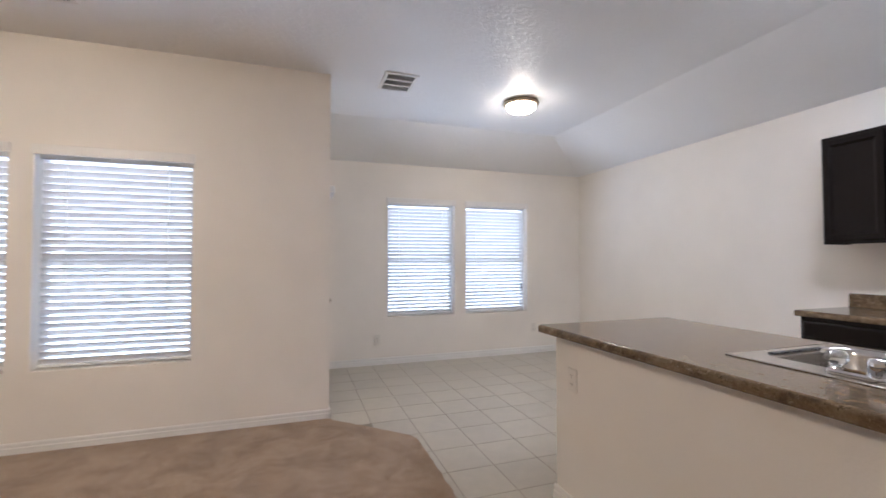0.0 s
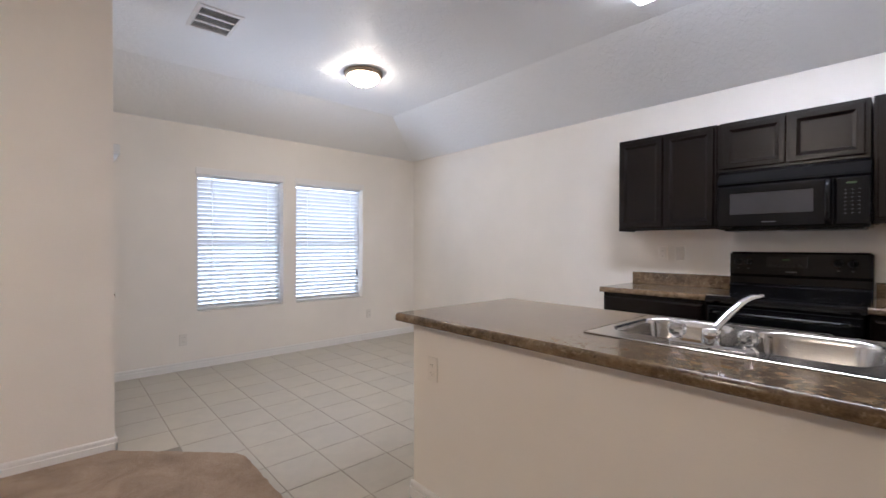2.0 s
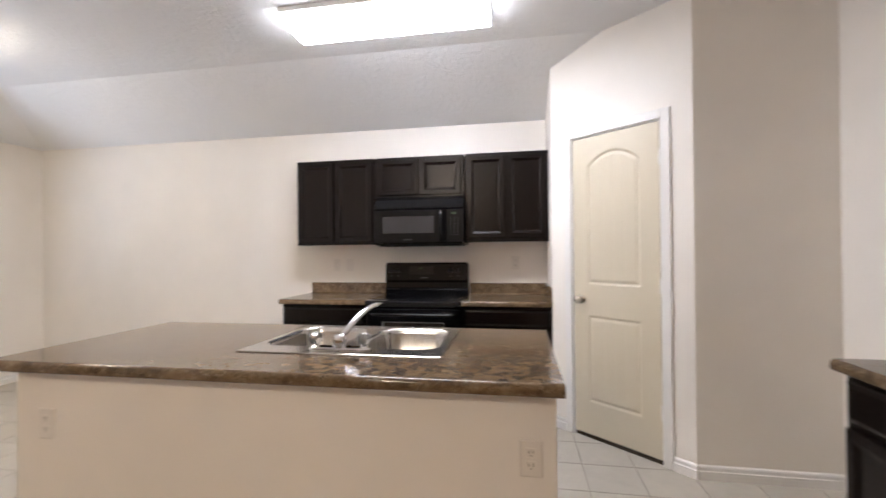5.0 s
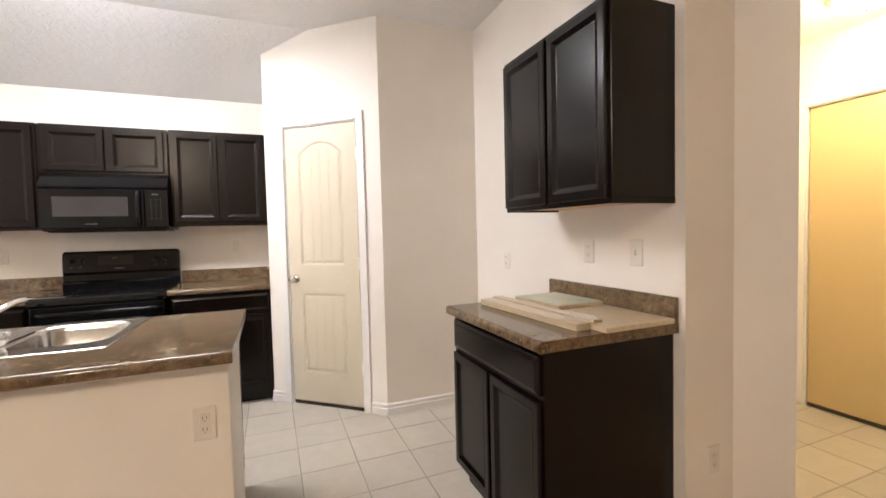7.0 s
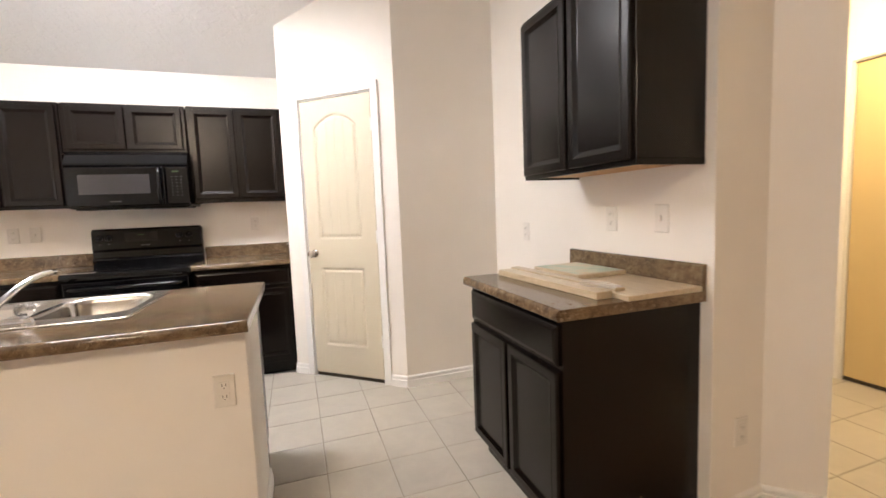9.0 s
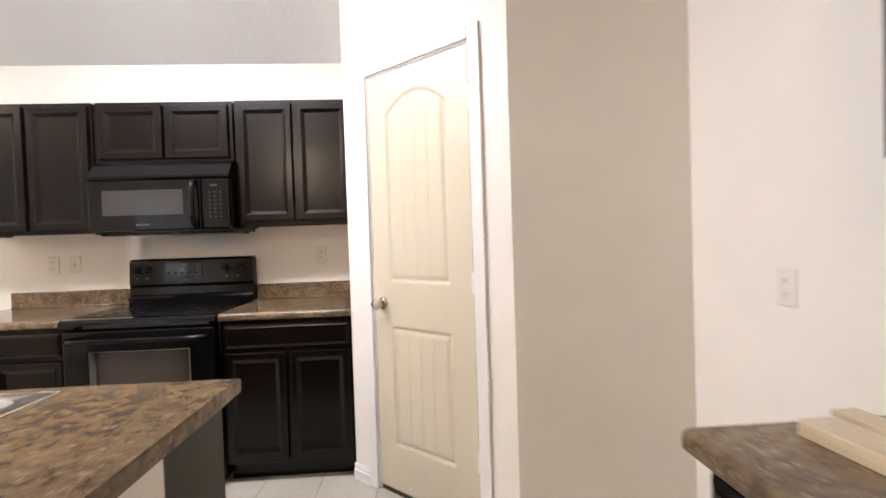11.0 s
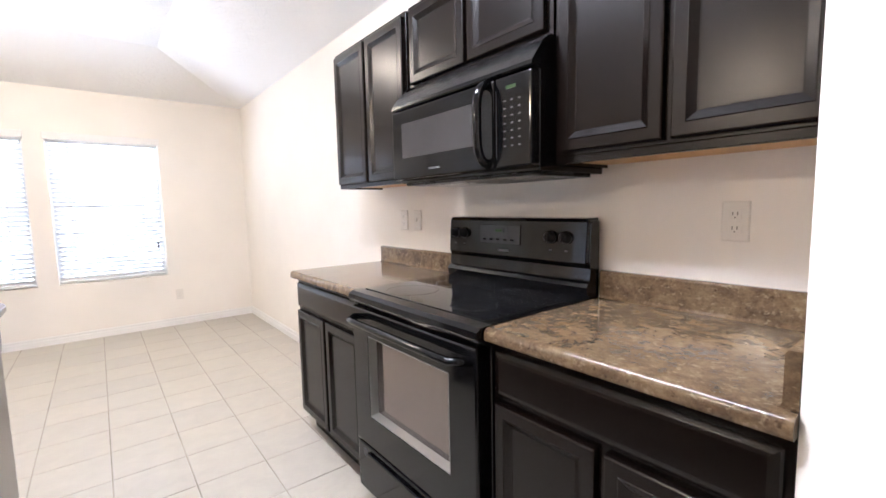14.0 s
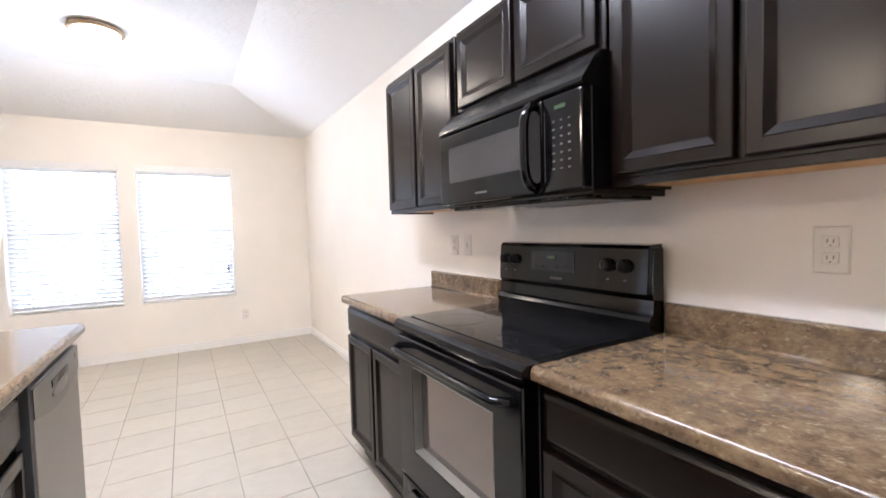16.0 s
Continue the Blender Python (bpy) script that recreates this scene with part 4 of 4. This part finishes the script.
nt_ = part("grip_notch", lathe([(0.0001, 0.0), (0.018, 0.0), (0.018, 0.0015)], 20, "y"), M_SLOT, dd, "dark round notch in the drawer front")
nt_.location = (0.075, -0.0178, 0.245)
part("drawer_grip", box(0.10, -0.030, 0.245, RW - 0.10, -0.0185, 0.258, 0.004, 2), M_BLACK, dd)

# ---------- microwave ----------
MX = 4.262
mw = thing("microwave_oven", at_east(MX, 1.209), "black over-range microwave hung under a cabinet", "microwave")
bm = box(0.002, 0.030, 1.352, RW - 0.002, EAST - MX - 0.001, 1.654, 0.003)
box(0.002, 0.086, 1.6542, RW - 0.002, EAST - MX - 0.001, 1.7635, 0.002, bm=bm)
part("case", bm, M_BLACK, mw)
bm = bmesh.new()
bridge(bm, [[(x, y, z) for y, z in ((0.0855, 1.6545), (-0.008, 1.6545), (-0.011, 1.660), (-0.009, 1.672), (0.040, 1.735), (0.066, 1.758), (0.0855, 1.763))] for x in (0.0, RW)], True, True)
vt = part("vent_grille", bm, M_BLACK, mw, "glossy black top vent strip")
dr = part("door", box(0.0, -0.012, 1.366, 0.606, 0.0297, 1.648, 0.008, 3), M_BLACK, mw, "glossy black microwave door")
part("window", box(0.076, -0.0135, 1.452, 0.512, -0.0115, 1.592, 0.0005), M_GREYGLASS, dr, "grey screened microwave window")
part("badge", box(0.255, -0.0135, 1.395, 0.325, -0.0115, 1.402), M_MARK, dr, "small grey maker's badge")
hp = []
for k in range(23):
    u = k / 22
    hp.append((0.580, -0.008 - 0.054 * (1 - abs(2 * u - 1) ** 4) ** 0.5, 1.382 + 0.258 * u))
part("door_handle", tube(hp, 0.0150, 14, ref=(1, 0, 0)), M_BLACK, dr, "black bowed door handle", True)
cp = part("control_panel", box(0.611, -0.012, 1.366, RW, 0.0297, 1.648, 0.008, 3), M_BLACK, mw, "glossy black control panel")
part("clock_digits", box(0.660, -0.0135, 1.606, 0.700, -0.0115, 1.616), M_GREEN, cp, "dim green clock digits")
for r_ in range(7):
    for c_ in range(3):
        part("button", box(0.650 + 0.030 * c_, -0.0132, 1.570 - 0.023 * r_, 0.659 + 0.030 * c_, -0.0115, 1.5735 - 0.023 * r_), M_MARK, cp)
part("bottom_plate", box(0.03, 0.035, 1.342, RW - 0.03, EAST - MX - 0.03, 1.3518, 0.002), M_BLKPL, mw)
part("grease_filter", box(0.10, 0.10, 1.339, 0.34, 0.30, 1.3418), M_STEEL, mw)


# ---------- outlets and switches ----------
def plate(m, kind, label, gang=1):
    w = 0.035 * gang
    p = thing("outlet" if kind == "outlet" else "light_switch", m, label, kind, "wall plates")
    bm = bmesh.new()
    bridge(bm, [rect(-w, -0.0575, w, 0.0575, i, y) for i, y in ((0.0, 0.0), (0.0, -0.003), (0.004, -0.006))], False, True)
    part("plate", bm, M_PLATE, p)
    for g in range(gang):
        gx = (g - (gang - 1) / 2) * 0.046
        if kind == "outlet":
            for zz in (-0.020, 0.020):
                f = part("socket_face", box(gx - 0.0165, -0.0085, zz - 0.0145, gx + 0.0165, -0.0055, zz + 0.0145, 0.002), M_PLATE, p)
                for sx in (-0.006, 0.006):
                    part("slot", box(gx + sx - 0.0015, -0.0090, zz - 0.003, gx + sx + 0.0015, -0.0083, zz + 0.007), M_SLOTL, f)
                part("slot", box(gx - 0.002, -0.0090, zz - 0.011, gx + 0.002, -0.0083, zz - 0.007), M_SLOTL, f)
        else:
            tg = part("toggle", box(gx - 0.005, -0.016, -0.012, gx + 0.005, -0.0055, 0.012, 0.002), M_PLATE, p)
        for zz in ((0.0,) if kind == "outlet" else (-0.03, 0.03)):
            part("screw", box(gx - 0.003, -0.0072, zz - 0.003, gx + 0.003, -0.0058, zz + 0.003, 0.001), M_PLATE, p)
    return p


for x, z in ((1.752, 0.302), (3.891, 0.342)):
    plate(pose(x, NORTH, z), "outlet", "beige wall outlet low on the dining wall")
plate(at_east(EAST, 1.714) @ pose(0, 0, 1.176), "outlet", "beige outlet above the range counter")
plate(at_east(EAST, 1.582) @ pose(0, 0, 1.177), "switch", "beige light switch above the range counter")
plate(at_east(EAST, 0.037) @ pose(0, 0, 1.191), "outlet", "beige outlet above the counter by the pantry")
plate(at_east(2.130, -0.022) @ pose(0, 0, 0.662), "outlet", "beige outlet on the island wall", 1)
plate(at_east(2.130, 1.779) @ pose(0, 0, 0.662), "outlet", "beige outlet on the island wall")
plate(at_south(2.98, SOUTH_K) @ pose(0, 0, 1.085), "outlet", "white outlet on the kitchen wall")
plate(at_south(2.189, SOUTH_K) @ pose(0, 0, 1.175), "outlet", "white outlet above the single counter")
plate(at_south(1.896, SOUTH_K) @ pose(0, 0, 1.178), "switch", "white switch above the single counter")
plate(at_east(1.676, -1.87) @ pose(0, 0, 0.345), "outlet", "beige outlet low on the corner wall")

# ---------- ceiling fittings ----------
lf = thing("ceiling_light", pose(3.288, 0.782, FLAT), "lit rectangular kitchen tube light with white wraparound diffuser", "ceiling light")
part("tray", box(-0.172, -0.625, -0.030, 0.172, 0.625, -0.0005, 0.003), M_TRIM, lf)
bm = bmesh.new()
prof = [(-0.150, -0.076), (-0.125, -0.084), (0.125, -0.084), (0.150, -0.076)]
bridge(bm, [[(x, y, z) for x, z in prof] for y in (-0.610, 0.610)], True, True)
part("diffuser", bm, M_TUBE, lf, "glowing white acrylic diffuser")
for s in (-1, 1):
    bm = bmesh.new()
    side = [(s * 0.160, -0.0305), (s * 0.162, -0.050), (s * 0.1505, -0.0758), (s * 0.146, -0.074), (s * 0.157, -0.049), (s * 0.155, -0.0305)]
    bridge(bm, [[(x, y, z) for x, z in side] for y in (-0.610, 0.610)], True, True)
    part("side_lens", bm, M_TUBESIDE, lf, "glowing ribbed side lens")
    part("end_cap", box(-0.155, s * 0.6105 - 0.002 + s * 0.002, -0.075, 0.155, s * 0.6105 + 0.002 + s * 0.002, -0.0305), M_TUBESIDE, lf)


def dome(m, mat, label):
    d = thing("ceiling_light", m, label, "ceiling light")
    part("ring", lathe([(0.150, -0.0005), (0.165, -0.006), (0.168, -0.020), (0.158, -0.034), (0.142, -0.040), (0.136, -0.036)], 48), M_BRONZE, d, "brushed bronze ring", True)
    prof = [(0.138, -0.034)] + [(0.138 * math.cos(a), -0.036 - 0.075 * math.sin(a)) for a in [radians(8 * k) for k in range(1, 11)]]
    part("bowl", lathe(prof, 48), mat, d, "glowing frosted glass bowl", True)
    part("finial", lathe([(0.010, -0.108), (0.012, -0.114), (0.008, -0.122), (0.003, -0.126)], 16), M_BRONZE, d, smooth=True)
    return d


dome(pose(2.842, 3.555, FLAT), M_DOMEGLASS, "lit round dome light with bronze ring on the dining ceiling")
dome(pose(-1.05, 1.45, FLAT), M_LIVGLASS, "lit warm round dome light on the living room ceiling")
dome(pose(1.80, -3.20, 2.51), M_FOYGLASS, "lit warm round dome light on the foyer ceiling")


def vent(m):
    v = thing("ceiling_vent", m, "white ceiling air vent with louvres over a dark shade sheet", "vent", "ceiling vents")
    fr = bmesh.new()
    a, b = 0.14, 0.18
    loops = []
    for ins, z in ((0.0, -0.0005), (0.003, -0.008), (0.026, -0.012), (0.028, -0.002)):
        loops.append([(-a + ins, -b + ins, z), (a - ins, -b + ins, z), (a - ins, b - ins, z), (-a + ins, b - ins, z)])
    bridge(fr, loops)
    part("frame", fr, M_TRIM, v)
    # no duct here: its shade is a near-black sheet behind the louvres
    part("backing", box(-a + 0.028, -b + 0.028, -0.003, a - 0.028, b - 0.028, -0.001), M_SLOT, v, "dark sheet standing in for the shaded duct behind the louvres")
    for y in (-0.055, 0.055):
        part("divider", box(-a + 0.028, y - 0.012, -0.013, a - 0.028, y + 0.012, -0.004, 0.002), M_TRIM, v)
    for y in (-0.128, -0.105, -0.082, -0.025, 0.0, 0.025, 0.082, 0.105, 0.128):
        bm = box(-a + 0.030, -0.008, -0.0008, a - 0.030, 0.008, 0.0008)
        lv = part("louvre", bm, M_TRIM, v)
        lv.matrix_local = pose(0, y, -0.008, 55, 0, 0)
    return v


vent(pose(1.628, 3.468, FLAT))
vent(pose(-0.53, 2.805, FLAT))

# ---------- loose boards on the single counter ----------
def loose(name, m, w, d, t, mat, label):
    ob = tagged(mesh_object(name, box(-w / 2, -d / 2, 0, w / 2, d / 2, t, 0.002), mat), label, "board", "loose boards")
    ob.matrix_world = m
    return ob


loose("loose_board", pose(2.030, -1.500, ZT, 0, 0, 1.0), 0.69, 0.34, 0.019, M_WRAP, "pale wooden board lying flat on the laminate worktop")
loose("loose_board", pose(2.100, -1.280, ZT, 0, 0, 3.0), 0.69, 0.070, 0.027, M_WRAP, "long narrow pale wooden strip along the worktop edge")
loose("loose_board", pose(2.115, -1.352, ZT + 0.0195, 0, 0, 3.5), 0.70, 0.048, 0.012, M_WRAP, "thin pale wooden strip lying on a board")
gb = loose("loose_board", pose(2.215, -1.525, ZT + 0.0195, 0, 0, 2.0), 0.34, 0.255, 0.018, M_WRAP, "small wooden board with a pale green sheet on top")
part("green_sheet", box(-0.158, -0.118, 0.0182, 0.158, 0.118, 0.0196, 0.0005), M_GREENB, gb, "pale green sheet")

rnd = random.Random(5)
film, NX, NY = bmesh.new(), 26, 20
sheet = []
for k in (0, 1):
    rnd.seed(5)
    rows = []
    for i in range(NX + 1):
        row = []
        for j in range(NY + 1):
            u, v = i / NX - 0.5, j / NY - 0.5
            crease = abs(math.sin(19 * u + 7 * v + 2.2 * math.sin(9 * v))) * 0.006 + abs(math.sin(25 * v - 11 * u)) * 0.003
            x = 0.15 * u * (1 + 0.16 * math.sin(8 * v)) + rnd.uniform(-0.001, 0.001)
            y = 0.10 * v * (1 + 0.22 * math.sin(7 * u + 1)) + rnd.uniform(-0.001, 0.001)
            row.append(film.verts.new((x, y, crease + rnd.uniform(0, 0.0015) + 0.0008 * k)))
        rows.append(row)
    sheet.append(rows)
    for i in range(NX):
        for j in range(NY):
            q = (rows[i][j], rows[i + 1][j], rows[i + 1][j + 1], rows[i][j + 1])
            film.faces.new(q if k else q[::-1])
wrap = tagged(mesh_object("plastic_film", film, M_FILM), "crumpled clear plastic film over the end of a wooden strip", "plastic film")
wrap.matrix_world = pose(1.822, -1.330, ZT + 0.0315, 0, 0, 8)

# ---------- floor tiles ----------
PX, PY = 0.3025, 0.3045
TX0, TY0 = 3.4985, -0.355
tm = bmesh.new()
g = 0.0026
loops = [[(-PX / 2 + i, -PY / 2 + i, z), (PX / 2 - i, -PY / 2 + i, z), (PX / 2 - i, PY / 2 - i, z), (-PX / 2 + i, PY / 2 - i, z)] for i, z in ((g, -0.006), (g, -0.0012), (g + 0.0015, 0.0))]
bridge(tm, loops, False, True)
tile_me = bpy.data.meshes.new("tile")
tm.to_mesh(tile_me)
tm.free()
tile_me.materials.append(M_TILE)
for i in range(-9, 5):
    for j in range(-12, 20):
        x, y = TX0 + PX * (i + 0.5), TY0 + PY * (j + 0.5)
        dining = 1.5 < x < EAST + 0.1 and y > -1.80 and y < NORTH + 0.1
        corner = DIN_W - 0.05 < x <= 1.5 and 3.0 < y < NORTH + 0.1 and x + y > 4.4
        foyer = 0.75 < x < 2.55 and SOUTH - 0.1 < y < -2.05 and x - y > 3.0
        hidden = (2.45 < x < 2.72 and 0.05 < y < 1.75) or (x > 4.30 and -0.1 < y < 1.8) or (x > 3.75 and y < -0.75) or (1.85 < x < 2.3 and -1.75 < y < -1.3)
        if (dining or corner or foyer) and not hidden:
            t = new("tile", tile_me)
            t.parent = floor
            t.location = (x, y, 0)
